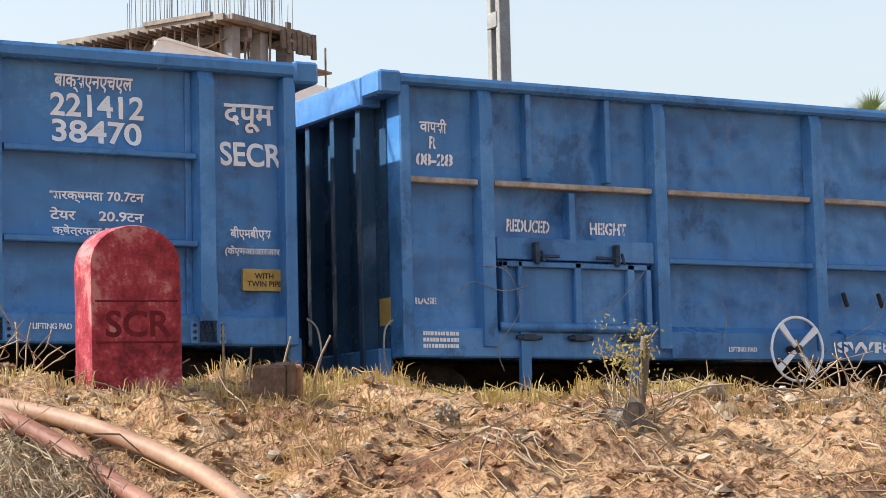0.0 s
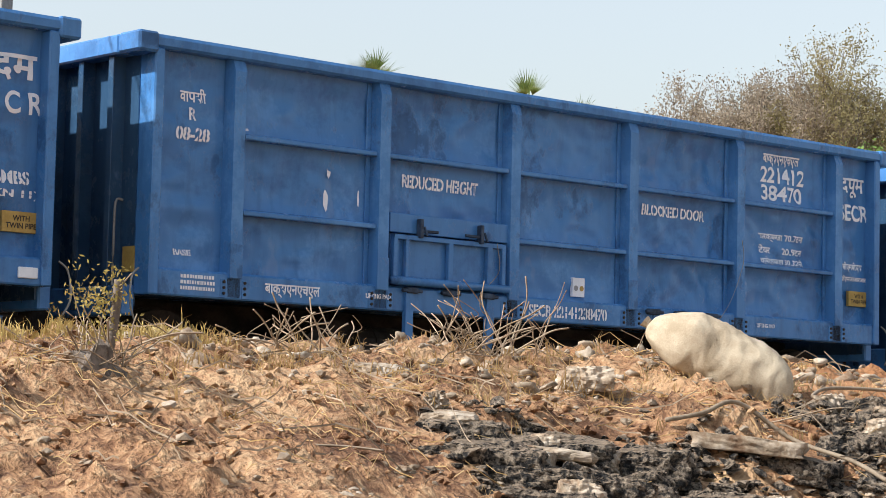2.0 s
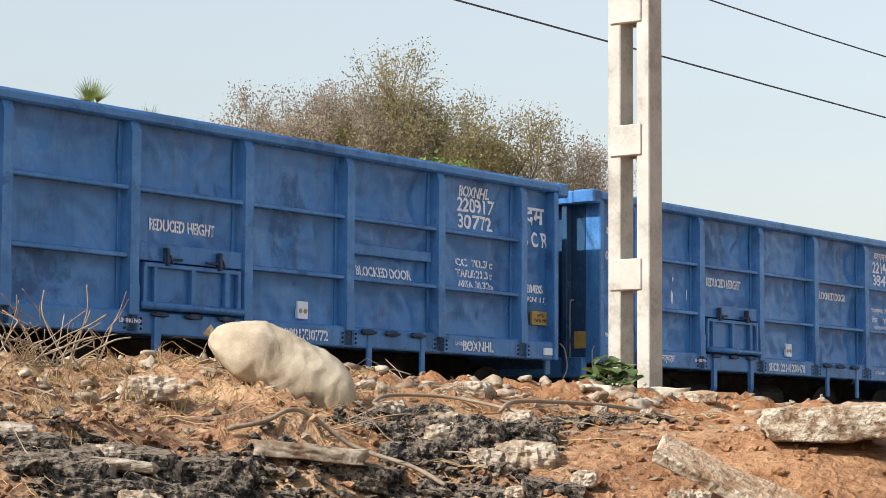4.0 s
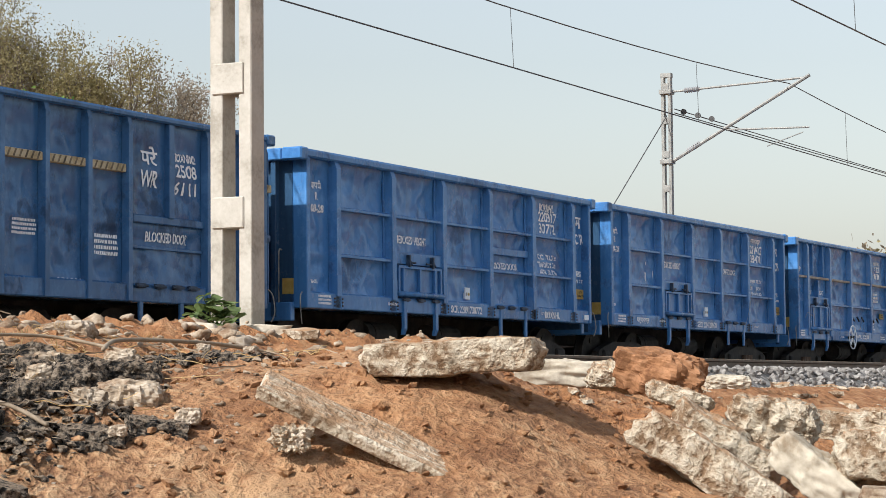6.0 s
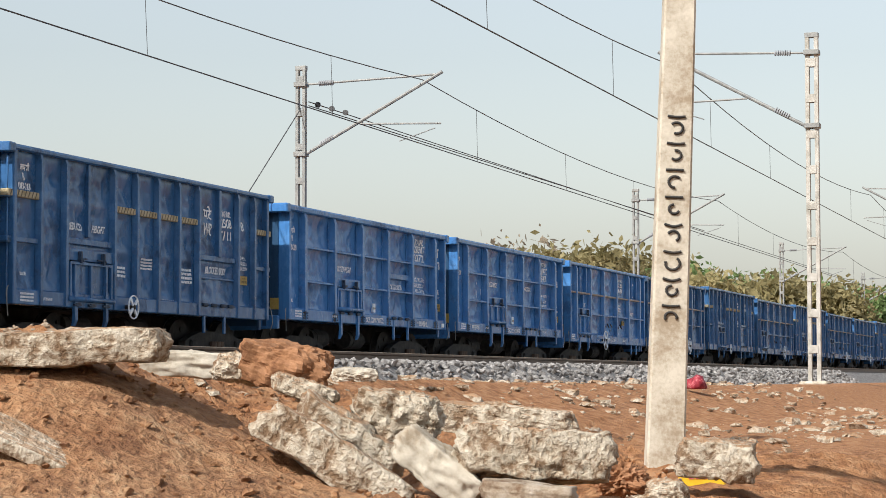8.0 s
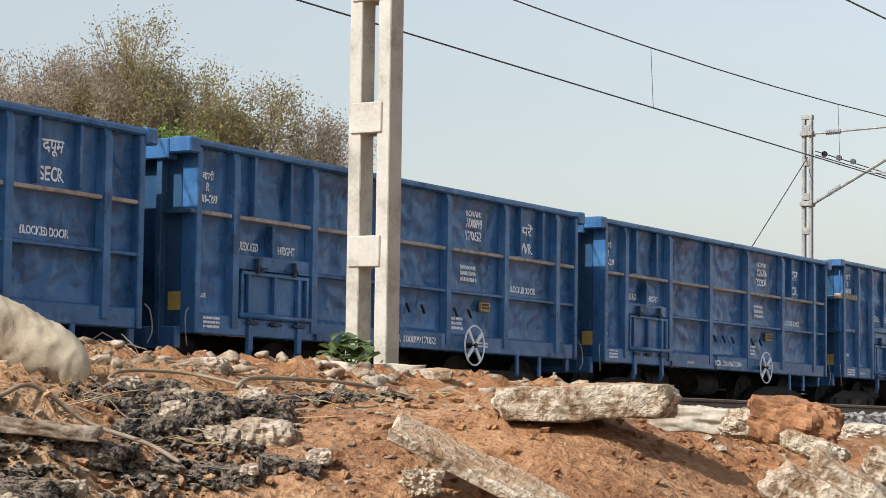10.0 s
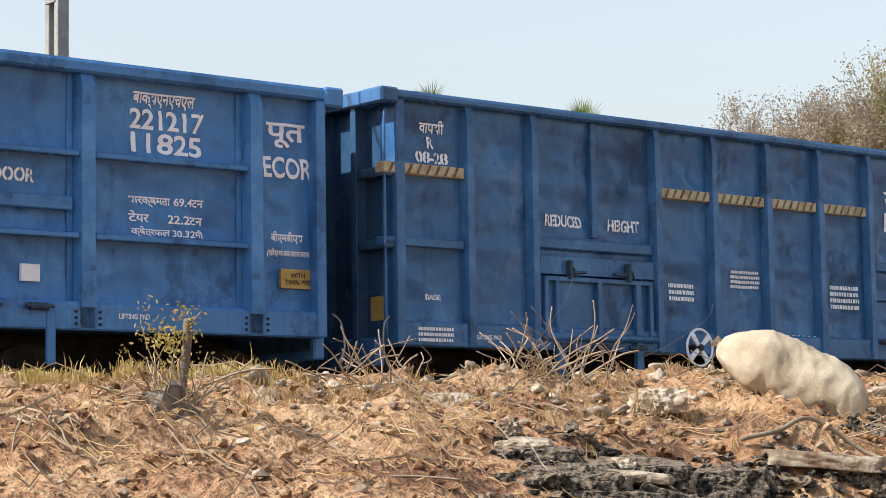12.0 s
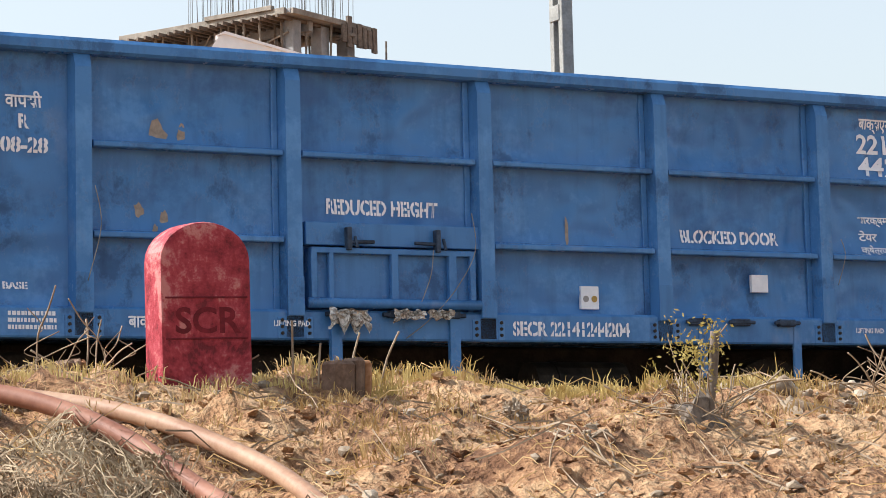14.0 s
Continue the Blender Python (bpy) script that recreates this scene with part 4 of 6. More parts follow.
def heavy_marks(w, zh, zone, n0, n1, n2, date, sole):
    s = 0.09
    letters(w, [("वापसी", 0.38, 2.9, 0.26, 0.12), ("R", 0.37, 2.76, 0.07, 0.1), (date, 0.38, 2.62, 0.33, 0.1), ("BASE", 0.28, 1.47, 0.18, 0.055), (3, 0.35, 1.14, 0.34, 0.15, -1.58),
                ("REDUCED", 1.17 + s, 2.11, 0.44, 0.105), ("HEIGHT", 1.95 + s, 2.11, 0.36, 0.105), (n0, 6.7 + s, 3.0, 0.44, 0.085), (n1, 6.72 + s, 2.86, 0.46, 0.14), (n2, 6.7 + s, 2.68, 0.42, 0.14),
                (zh, 8.3 + s, 2.9, 0.34, 0.18), (zone, 8.3 + s, 2.62, 0.38, 0.16), (3, 6.55 + s, 2.12, 0.48, 0.26), ("BLOCKED DOOR", 8.19 + s, 1.99, 0.8, 0.1), (3, 6.3, 1.4, 0.38, 0.2),
                (sole, 4.93, 1.13, 1.2, 0.1, -1.606), ("LIFTING PAD", 3.3, 1.1, 0.3, 0.045, -1.606), (2, 6.85, 1.12, 0.4, 0.09, -1.58)])
    plate(w, 7.02 + s, 1.68, 0.28, 0.13, YELLOW, "ochre plate with dark writing", 2)
    part("end_mark", boxed(-0.006, 0.004, -1.38, -1.2, 1.28, 1.5), YELLOW, w, "ochre panel with dark letters on the end")


def ribbed_marks(w, zh, zone, a, b, c, d, date, sole):
    s = 0.07
    letters(w, [("वापसी", 0.5, 3.08, 0.3, 0.13), ("R", 0.48, 2.93, 0.08, 0.11), (date, 0.5, 2.79, 0.4, 0.11), ("BASE", 0.5, 1.5, 0.18, 0.055), (3, 0.45, 1.14, 0.42, 0.15, -1.58),
                ("REDUCED", 2.1 + s, 2.3, 0.5, 0.12), ("HEIGHT", 2.93 + s, 2.3, 0.42, 0.12), (zh, 7.2 + s, 2.87, 0.38, 0.24), (zone, 7.2 + s, 2.58, 0.4, 0.21),
                ("BOXNRM2", 8.02 + s, 2.9, 0.48, 0.11), (a, 8.02 + s, 2.73, 0.48, 0.17), (b, 8.02 + s, 2.51, 0.48, 0.17), (c, 8.7 + s, 2.72, 0.25, 0.17), (d, 8.64 + s, 2.52, 0.11, 0.17),
                ("BLOCKED DOOR", 7.6 + s, 1.86, 0.96, 0.13), ("CC 69.5 t\nTARE 22.1 t\nAREA 28.9 m", 8.8 + s, 2.05, 0.38, 0.26),
                (4, 4.75, 1.83, 0.44, 0.2), (4, 6.35, 1.7, 0.48, 0.28), (3, 3.8, 1.66, 0.4, 0.2), (sole, 5.6, 1.17, 0.5, 0.22), (zone, 4.75, 1.17, 0.2, 0.12), ("LIFTING PAD", 1.1, 1.14, 0.3, 0.045, -1.58)])
    plate(w, 8.82 + s, 1.74, 0.32, 0.16, YELLOW, "ochre plate with dark writing", "WITH\nTWIN PIPE")
    part("end_mark", boxed(-0.006, 0.004, -1.38, -1.2, 1.28, 1.5), YELLOW, w, "ochre panel with dark letters on the end")


PROTO = {k: make_wagon(k) for k in ("light", "heavy", "ribbed")}
ORDER = [("heavy", 94.2), ("ribbed", 83.4), ("heavy", 72.6), ("heavy", 61.8), ("ribbed", 51.1), ("heavy", 40.3), ("ribbed", 29.45), ("heavy", 18.62), ("heavy", 8.32), ("light", -2.626), ("light", -13.605), ("ribbed", -24.58), ("heavy", -35.39), ("heavy", -46.21),
         ("heavy", -57.06), ("ribbed", -67.94), ("light", -78.78), ("light", -89.77), ("heavy", -100.6)]
used, TRAIN_THINGS, SHEET, KIND = set(), [], {}, {}
for kind, x in ORDER:
    home = pose(x, TRACK_Y, Z0)
    if x == 8.32:
        w = make_wagon(kind, BLUE)
        w.matrix_basis = home
    elif kind in used:
        w = copy_thing(PROTO[kind], home)
    else:
        w = PROTO[kind]
        w.matrix_basis = home
        used.add(kind)
    TRAIN_THINGS.append((w, x))
    SHEET[w], KIND[w] = -1.6 + DEEP[kind] - 0.005, kind
W = {round(x): w for w, x in TRAIN_THINGS}
for (kind, x), (w, _) in zip(ORDER, TRAIN_THINGS):
    if kind != "light":
        brake_wheel(w, 3.8 if kind == "ribbed" or 5 < x < 10 else 6.42, 1.1, 1.0 if kind == "ribbed" else 1.5)

light_marks(W[-3], "दपूम", "SECR", "बाक्सएनएचएल", "221412", "38470", ("भारक्षमता 70.7टन", "टेयर     20.9टन", "क्षेत्रफल 30.32मी"), "08-28", "SECR 22141238470")
light_marks(W[-14], "दम", "S C R", "BOXNHL", "220917", "30772", ("CC  70.3 t", "TARE 21.3 t", "AREA 30.32m"), "08-28", "SCR 22091730772", False, "BMBS", (1.96, 2.2))
light_marks(W[-79], "पूत", "ECOR", "बाक्सएनएचएल", "221217", "11825", ("भारक्षमता 69.4टन", "टेयर     22.2टन", "क्षेत्रफल 30.32मी"), "07-28", "ECOR 22121711825", date_dz=0.11, label=False)
light_marks(W[-90], "दपूम", "SECR", "बाक्सएनएचएल", "221412", "44204", ("भारक्षमता 70.0टन", "टेयर     21.8टन", "क्षेत्रफल 30.32मी"), "08-28", "SECR 22141244204", low=(2.0, 2.135), zone_dz=-0.19)
heavy_marks(W[8], "दपरे", "SWR", "BOXNM1", "122", "8", "08-28", "SWR 1228")
heavy_marks(W[-35], "दम", "SCR", "BOXNM1", "126306", "32204", "08-28", "SCR 12630632204")
heavy_marks(W[-46], "परे", "WR", "BOXNM1", "100899", "17052", "08-28", "WR 10089917052")
heavy_marks(W[-57], "दपूम", "SECR", "BOXNM1", "121403", "01954", "08-28", "SECR 12140301954")
ribbed_marks(W[-25], "परे", "WR", "2508", "6111", "98", "3", "08-28", "250898\n61113")
ribbed_marks(W[-68], "उरे", "NR", "2503", "6069", "98", "2", "08-28", "250398\n60692")
scars(W[-3], [(2.03, 2.31, 0.05, 0.14), (2.0, 2.06, 0.08, 0.24), (2.38, 2.1, 0.03, 0.2), (1.08, 2.6, 0.06, 0.03)], WHITE, "white scrape where the paint is gone")
RAW = surface("bare_dusty_metal", [(0.24, 0.2, 0.16), (0.36, 0.31, 0.25)], 12, 60, 0.8, 0.1)
scars(W[-90], [(1.53, 2.63, 0.17, 0.27), (1.72, 2.62, 0.08, 0.25), (1.38, 2.06, 0.1, 0.14), (1.58, 1.98, 0.08, 0.25), (1.5, 1.9, 0.06, 0.12), (5.07, 1.99, 0.05, 0.34)], RAW, "bare grey-brown patch where the paint is gone")
plate(W[-90], 6.97, 1.61, 0.17, 0.15, WHITE, "white paper notice pasted on the side", None)
plate(W[-79], 7.14, 1.54, 0.17, 0.14, WHITE, "white paper notice pasted on the side", None)
for wg in (W[-79], W[-14]):
    part("panel_bar", boxed(6.03, 7.5, -1.53, -1.44, 2.06 if wg is W[-79] else 2.13, 2.17 if wg is W[-79] else 2.25, 0.008), BLUE, wg)
for k, (x, wd, ht) in enumerate(((3.0, 0.34, 0.2), (3.52, 0.26, 0.12), (3.8, 0.22, 0.1))):
    bm = bmesh.new()
    bmesh.ops.create_grid(bm, x_segments=26, y_segments=14, size=0.5)
    for v in bm.verts:
        u, q = v.co.x, v.co.y
        o = Vector((u * 5 + k * 9, q * 5, k))
        hang = ht * (0.5 + 0.9 * abs(noise.noise(Vector((u * 3 + k * 4, k, 0)))))
        v.co = Vector((u * wd * (1 + 0.2 * noise.noise(o)), 0.05 * noise.noise(o * 1.3) + 0.03 * noise.noise(o * 2.7), (q - 0.5) * hang + 0.05 + 0.03 * noise.noise(o + Vector((7, 0, 0)))))
    part("rag", bm, RAG, W[-90], "crumpled dirty plastic rag caught on the door hinge", (x, -1.66, 1.27))


def loose_wire(w, pts):
    part("loose_wire", tube_mesh("loose_wire", pts, 0.004, GALV, 4), None, w, "thin loose wire hanging on the side")


loose_wire(W[8], [(0.75, -1.62, 1.75), (0.95, -1.64, 1.7), (1.05, -1.64, 1.4), (0.85, -1.63, 1.1), (0.9, -1.62, 0.9)])
loose_wire(W[8], [(0.5, -1.6, 1.5), (0.62, -1.62, 1.62), (0.9, -1.63, 1.55), (1.15, -1.62, 1.6)])
loose_wire(W[8], [(1.7, -1.63, 1.35), (1.95, -1.64, 1.45), (2.15, -1.63, 1.6), (2.3, -1.62, 1.75)])
loose_wire(W[8], [(3.1, -1.6, 1.5), (3.13, -1.62, 1.35), (3.08, -1.61, 1.15)])
loose_wire(W[8], [(4.4, -1.62, 1.2), (4.75, -1.63, 1.35), (4.95, -1.62, 1.6), (5.1, -1.61, 1.3), (5.4, -1.6, 1.15)])
loose_wire(W[-3], [(7.6, -1.62, 2.1), (7.6, -1.64, 1.85), (7.42, -1.63, 1.45), (7.2, -1.63, 1.2), (7.0, -1.62, 1.0)])
loose_wire(W[-3], [(4.0, -1.62, 1.8), (4.02, -1.64, 1.55), (3.9, -1.63, 1.4)])
loose_wire(W[-90], [(4.1, -1.63, 2.1), (4.12, -1.64, 1.8), (3.95, -1.63, 1.5), (3.7, -1.64, 1.25), (3.5, -1.62, 1.1)])
loose_wire(W[-90], [(3.75, -1.63, 1.8), (3.72, -1.64, 1.6), (3.62, -1.63, 1.35)])
loose_wire(W[-90], [(7.75, -1.62, 2.0), (7.78, -1.63, 1.85), (7.7, -1.62, 1.6)])
loose_wire(W[-90], [(0.98, -1.63, 2.2), (1.02, -1.64, 1.9), (0.92, -1.63, 1.5)])
loose_wire(W[-68], [(2.15, -1.63, 1.8), (2.05, -1.64, 1.55), (1.75, -1.63, 1.2), (1.5, -1.62, 0.95)])
loose_wire(W[-68], [(4.1, -1.63, 1.55), (4.0, -1.64, 1.4), (3.5, -1.64, 1.15), (3.1, -1.62, 1.0)])
loose_wire(W[-57], [(2.35, -1.62, 1.7), (2.2, -1.63, 1.45), (2.0, -1.63, 1.35)])
for wg in (W[-14],):
    part("tail_plate", boxed(9.72, 9.9, -1.6, -1.575, 1.14, 1.23, 0.006), WHITE, wg, "pale reflector plate on the sill")
for k in (-46, -57):
    part("end_shelf", boxed(-0.1, 0.0, -1.585, -1.2, 2.41, 2.465, 0.008), BLUE_END, W[k], "ledge round the end of the wagon")
for k in (19, 29, 40):
    letters(W[k], [(3, 6.5, 2.8, 0.5, 0.36), (3, 6.45, 2.12, 0.5, 0.28), (2, 8.4, 2.8, 0.35, 0.36)])


# ---- masts and overhead wires ----


def make_mast(x, y, z0, top, side, k=1.0, face=1):
    """A battened two-leg overhead-line mast; side: which way (in y) its bracket reaches."""
    m = empty("overhead_line_mast", "pale battened steel mast carrying overhead wires", "mast", "overhead line masts", at=(x, y, 0))
    sep, th, dp = 0.31 * k, 0.095 * k, 0.16 * k
    for s in (-1, 1):
        yy = s * (sep - th) / 2
        bm = bmesh.new()
        box(bm, -dp / 2, dp / 2, yy - th / 2, yy + th / 2, z0, top, 0.006)
        part("leg", bm, MAST if k > 0.9 else GALV, m)
    z = z0 + 0.79
    while z < top - 0.2:
        part("batten", boxed(-dp / 2 - 0.012, -dp / 2 + 0.03, -sep / 2 + 0.055 * k, sep / 2 - 0.02 * k, z - 0.1 * k, z + 0.1 * k, 0.006), MAST if k > 0.9 else GALV, m)
        part("batten", boxed(dp / 2 - 0.03, dp / 2 + 0.012, -sep / 2 + 0.02, sep / 2 - 0.02, z - 0.1 * k, z + 0.1 * k, 0.006), MAST if k > 0.9 else GALV, m)
        z += 0.86
    part("cap", boxed(-dp / 2 - 0.01, dp / 2 + 0.01, -sep / 2 - 0.01, sep / 2 + 0.01, top - 0.12, top, 0.01), GALV, m)
    part("footing", boxed(-0.32, 0.32, -0.34, 0.34, z0 - 0.5, z0 + 0.03, 0.04), CONCRETE, m, "concrete footing")
    zt, zl = top - 0.48, top - 2.25
    y0 = side * sep / 2
    tip = side * 3.75
    part("clamp", boxed(-dp, dp, -sep / 2 - 0.03, sep / 2 + 0.03, zt - 0.06, zt + 0.06, 0.01), GALV, m)
    part("clamp", boxed(-dp, dp, -sep / 2 - 0.03, sep / 2 + 0.03, zl - 0.06, zl + 0.06, 0.01), GALV, m)
    part("stay_tube", rod(bmesh.new(), (0, y0, zt), (0, tip * 0.95, zt + 0.12), 0.028, seg=8), GALV, m)
    part("bracket_tube", rod(bmesh.new(), (0, y0, zl), (0, tip, top - 0.3), 0.045, seg=8), GALV, m)
    part("register_tube", rod(bmesh.new(), (0, tip * 0.42, zl + 0.72), (0, tip * 0.99, zl + 0.66), 0.024, seg=8), GALV, m)
    part("steady_arm", rod(bmesh.new(), (0, tip * 0.95, zl + 0.55), (0, tip * 0.7, zl + 0.25), 0.014, seg=6), GALV, m)
    for a, b in (((0, y0 + side * 0.35, zt + 0.012), (0, y0 + side * 0.75, zt + 0.024)), ((0, y0 + side * 0.4, zl + 0.24), (0, y0 + side * 0.75, zl + 0.43))):
        bm = bmesh.new()
        A, Bv = Vector(a), Vector(b)
        for i in range(7):
            p = A.lerp(Bv, (i + 0.2) / 7)
            rod(bm, p, p + (Bv - A) / 11, 0.075, 0.05, seg=10)
        part("insulator", bm, GREY_BLD, m, "ribbed grey insulator")
    return m


for i, x in enumerate((12.1, 53.1, 92.0, 131.0, 170.0)):
    make_mast(x, 20.4, -0.1, 7.92, -1, 0.85)
for x in (12.22, 54.0, 95.0, 134.0):
    make_mast(x, 7.62, 0.33 if x < 20 else -0.1, 8.3, 1, 1.0)


def make_wires(y, contact, high, low, phase):
    """Contact wire, sagging catenary and droppers of one track."""
    bm = bmesh.new()
    rod(bm, (-60, y, contact), (300, y, contact), 0.014, seg=5)
    line = thing("contact_wire", bm, WIRE, "dark overhead contact wire above the track", "wire", "overhead wires")
    sup = [12.1 + phase + 40.5 * k for k in range(-2, 7)]
    bm = bmesh.new()
    for a, b in zip(sup, sup[1:]):
        prev = None
        for i in range(13):
            u = i / 12
            p = Vector((a + (b - a) * u, y, high - 4 * (high - low) * u * (1 - u)))
            if prev is not None:
                rod(bm, prev, p, 0.013, seg=5)
            prev = p
    cat = thing("catenary_wire", bm, WIRE, "sagging catenary wire above the contact wire", "wire", "overhead wires")
    for a, b in zip(sup, sup[1:]):
        for u in (0.12, 0.36, 0.6, 0.84):
            z = high - 4 * (high - low) * u * (1 - u)
            part("dropper", rod(bmesh.new(), (a + (b - a) * u, y, contact), (a + (b - a) * u - 0.12, y, z), 0.006, seg=4), WIRE, cat)


make_wires(17.27, 5.86, 7.48, 6.93, 0.8)
make_wires(10.95, 6.1, 7.6, 7.05, 1.2)
fd = bmesh.new()
rod(fd, (53.1, 20.2, 7.0), (300, 18.5, 6.3), 0.014, seg=5)
rod(fd, (53.1, 20.2, 6.9), (92, 17.5, 6.1), 0.014, seg=5)
for k in range(3):
    rod(fd, (53.6 + k * 0.9, 20.15 - 0.05 * k, 6.98), (53.65 + k * 0.9, 20.15 - 0.05 * k, 6.98), 0.075, seg=12)
rod(fd, (53.1, 20.4, 6.85), (44.0, 20.6, 0.2), 0.014, seg=5)
thing("feeder_wire", fd, WIRE, "feeder wires anchored to the mast over pulleys with a ground stay", "wire", "overhead wires")

# ---- the painted concrete pole ----


def make_pole(x, y, z0):
    bm = bmesh.new()
    h = 7.6
    for (a, za), (b, zb) in (((0.115, z0 - 0.3), (0.062, z0 + h)),):
        r0 = [bm.verts.new((sx * a, sy * a * 0.8, za)) for sx, sy in ((-1, -1), (1, -1), (1, 1), (-1, 1))]
        r1 = [bm.verts.new((sx * b, sy * b * 0.8, zb)) for sx, sy in ((-1, -1), (1, -1), (1, 1), (-1, 1))]
        bm.faces.new(r0[::-1]), bm.faces.new(r1)
        for i in range(4):
            bm.faces.new((r0[i], r0[(i + 1) % 4], r1[(i + 1) % 4], r1[i]))
    bmesh.ops.bevel(bm, geom=bm.edges[:], offset=0.012, segments=1, affect="EDGES")
    p = thing("concrete_pole", bm, CONCRETE, "tapered concrete utility pole with dark painted writing", "pole", at=Matrix.Translation((x, y, z0)) @ pose(0, 0, 0, 0, 0, -72) @ pose(0, 0, 0, 0, 2.2, 0) @ Matrix.Translation((0, 0, -z0)))
    rnd = random.Random(8)
    for i in range(8):
        z = z0 + 0.9 + i * 0.16
        w = 0.115 - 0.053 * (z - z0) / h
        front = -(w * 0.8) - 0.005
        R, turn, sweep = rnd.uniform(0.03, 0.05), rnd.uniform(0, 6.28), rnd.uniform(3.6, 5.2)
        arc = [(R * math.cos(turn + sweep * k / 9), front, z + 0.03 + R * 0.9 * math.sin(turn + sweep * k / 9)) for k in range(10)]
        part("painted_stroke", tube_mesh("painted_stroke", arc, 0.008, BLACK, 5), None, p)
        part("painted_stroke", tube_mesh("painted_stroke", [(-0.055, front, z + 0.1), (0.0, front, z + 0.092 + rnd.uniform(-0.01, 0.01)), (0.05, front, z + 0.1)], 0.008, BLACK, 5), None, p)


make_pole(13.12, 2.72, -0.58)

# ---- trees, palms, far growth ----


def taper(bm, p, q, r0, r1):
    d = (q - p).normalized()
    s = d.cross(Vector((0.3, 0.2, 1))).normalized()
    t = s.cross(d)
    a, b = ([bm.verts.new(c + r * (s * u + t * v)) for u, v in ((1, 0), (-0.5, 0.87), (-0.5, -0.87))] for c, r in ((p, r0), (q, r1)))
    for i in range(3):
        bm.faces.new((a[i], a[(i + 1) % 3], b[(i + 1) % 3], b[i]))


def limb(bm, p, d, length, r, depth, rnd, tips, spread_a=0.62):
    q = p
    for i in range(3):
        d = (d + Vector((rnd.uniform(-1, 1), rnd.uniform(-1, 1), rnd.uniform(-0.35, 0.6))) * 0.2).normalized()
        n = q + d * length / 3
        taper(bm, q, n, r * (1 - i * 0.2), r * (0.8 - i * 0.2))
        q = n
        if depth <= 1:
            tips.append(q.copy())
    if depth == 0:
        return
    for _ in range(rnd.choice((2, 3, 3))):
        nd = (d + Vector((rnd.uniform(-1, 1), rnd.uniform(-1, 1), rnd.uniform(-0.4, 0.7))) * spread_a * 1.5).normalized()
        limb(bm, q, nd, length * rnd.uniform(0.6, 0.8), r * 0.6, depth - 1, rnd, tips, spread_a)


def leaf_cloud(tips, per, size, rad, seed, mat, name="crown", squash=0.8):
    rs = np.random.RandomState(seed)
    T = np.array([tuple(t) for t in tips])
    n = len(T) * per
    c = np.repeat(T, per, 0) + rs.normal(0, rad, (n, 3)) * (1, 1, squash)
    u = rs.normal(0, 1, (n, 3))
    u /= np.linalg.norm(u, axis=1)[:, None]
    v = np.cross(u, rs.normal(0, 1, (n, 3)))
    v /= np.linalg.norm(v, axis=1)[:, None]
    s = (size * rs.uniform(0.5, 1.3, n))[:, None]
    V = np.stack([c - u * s, c - v * s * 0.45, c + u * s, c + v * s * 0.45], 1).reshape(-1, 3)
    me = bpy.data.meshes.new(name)
    me.from_pydata(V.tolist(), [], np.arange(4 * n).reshape(-1, 4).tolist())
    me.materials.append(mat)
    return me


def make_tree(x, y, z, h, seed, per, size, rad, mat, label, depth=4, stems=3, spread_a=0.55, lean=0.3, wide=1.0):
    rnd = random.Random(seed)
    bm, tips = bmesh.new(), []
    for k in range(stems):
        a = 6.28 * k / stems + rnd.uniform(0, 1)
        limb(bm, Vector((0.15 * math.cos(a), 0.15 * math.sin(a), 0)), Vector((lean * math.cos(a), lean * math.sin(a), 1)).normalized(), h * 0.34, h * 0.02, depth, rnd, tips, spread_a)
    top = max(t.z for t in tips)
    k = h / top
    t = empty("tree", label, "tree", at=(x, y, z))
    tr = part("trunk", bm, BARK, t)
    tr.scale = (k * wide, k * wide, k)
    part("crown", leaf_cloud([Vector((p.x * k * wide, p.y * k * wide, p.z * k)) for p in tips], per, size, rad, seed, mat), None, t)
    return t


OLIVE = TREE_LEAF
YOUNG = surface("fresh_light_leaves", [(0.08, 0.15, 0.03), (0.16, 0.26, 0.06)], 0.5, 12, 0.7, 0, vary=0.3)
DRY_LEAF = surface("dry_brown_leaves", [(0.2, 0.16, 0.11), (0.3, 0.25, 0.18), (0.4, 0.34, 0.26)], 0.5, 12, 0.8, 0, vary=0.3)
leafy(YOUNG), leafy(DRY_LEAF, 0.5)
for az, r, h, sd, per, mt, words, dp, stems in (
        (48.6, 58, 10.0, 11, 16, DRY_LEAF, "dusty thorn tree with a thin yellow-grey crown", 5, 3), (50.0, 58, 9.9, 12, 14, DRY_LEAF, "half-bare thorn tree with grey branches", 5, 4),
        (51.5, 57, 9.8, 17, 15, DRY_LEAF, "grey-brown thorn tree with fine bare twigs", 5, 4), (53.3, 57, 10.7, 13, 18, OLIVE, "dusty olive-green thorn tree behind the train", 5, 5),
        (54.3, 58, 9.5, 14, 17, DRY_LEAF, "brownish dry thorn tree behind the train", 5, 4), (55.3, 57, 7.4, 15, 24, DRY_LEAF, "small half-bare thorn tree", 4, 4),
        (52.9, 53, 7.2, 16, 45, YOUNG, "fresh green sapling among dry trees", 3, 3)):
    x, y = r * math.sin(radians(az)), r * math.cos(radians(az))
    make_tree(x, y, -0.4, h, sd, per, 0.042 if dp > 3 else 0.06, 0.17, mt, words, depth=dp, stems=stems, wide=0.62)


PALM = leafy(surface("palm_frond_green", [(0.1, 0.16, 0.04), (0.2, 0.26, 0.08)], 2, 20, 0.6, 0, vary=0.3))


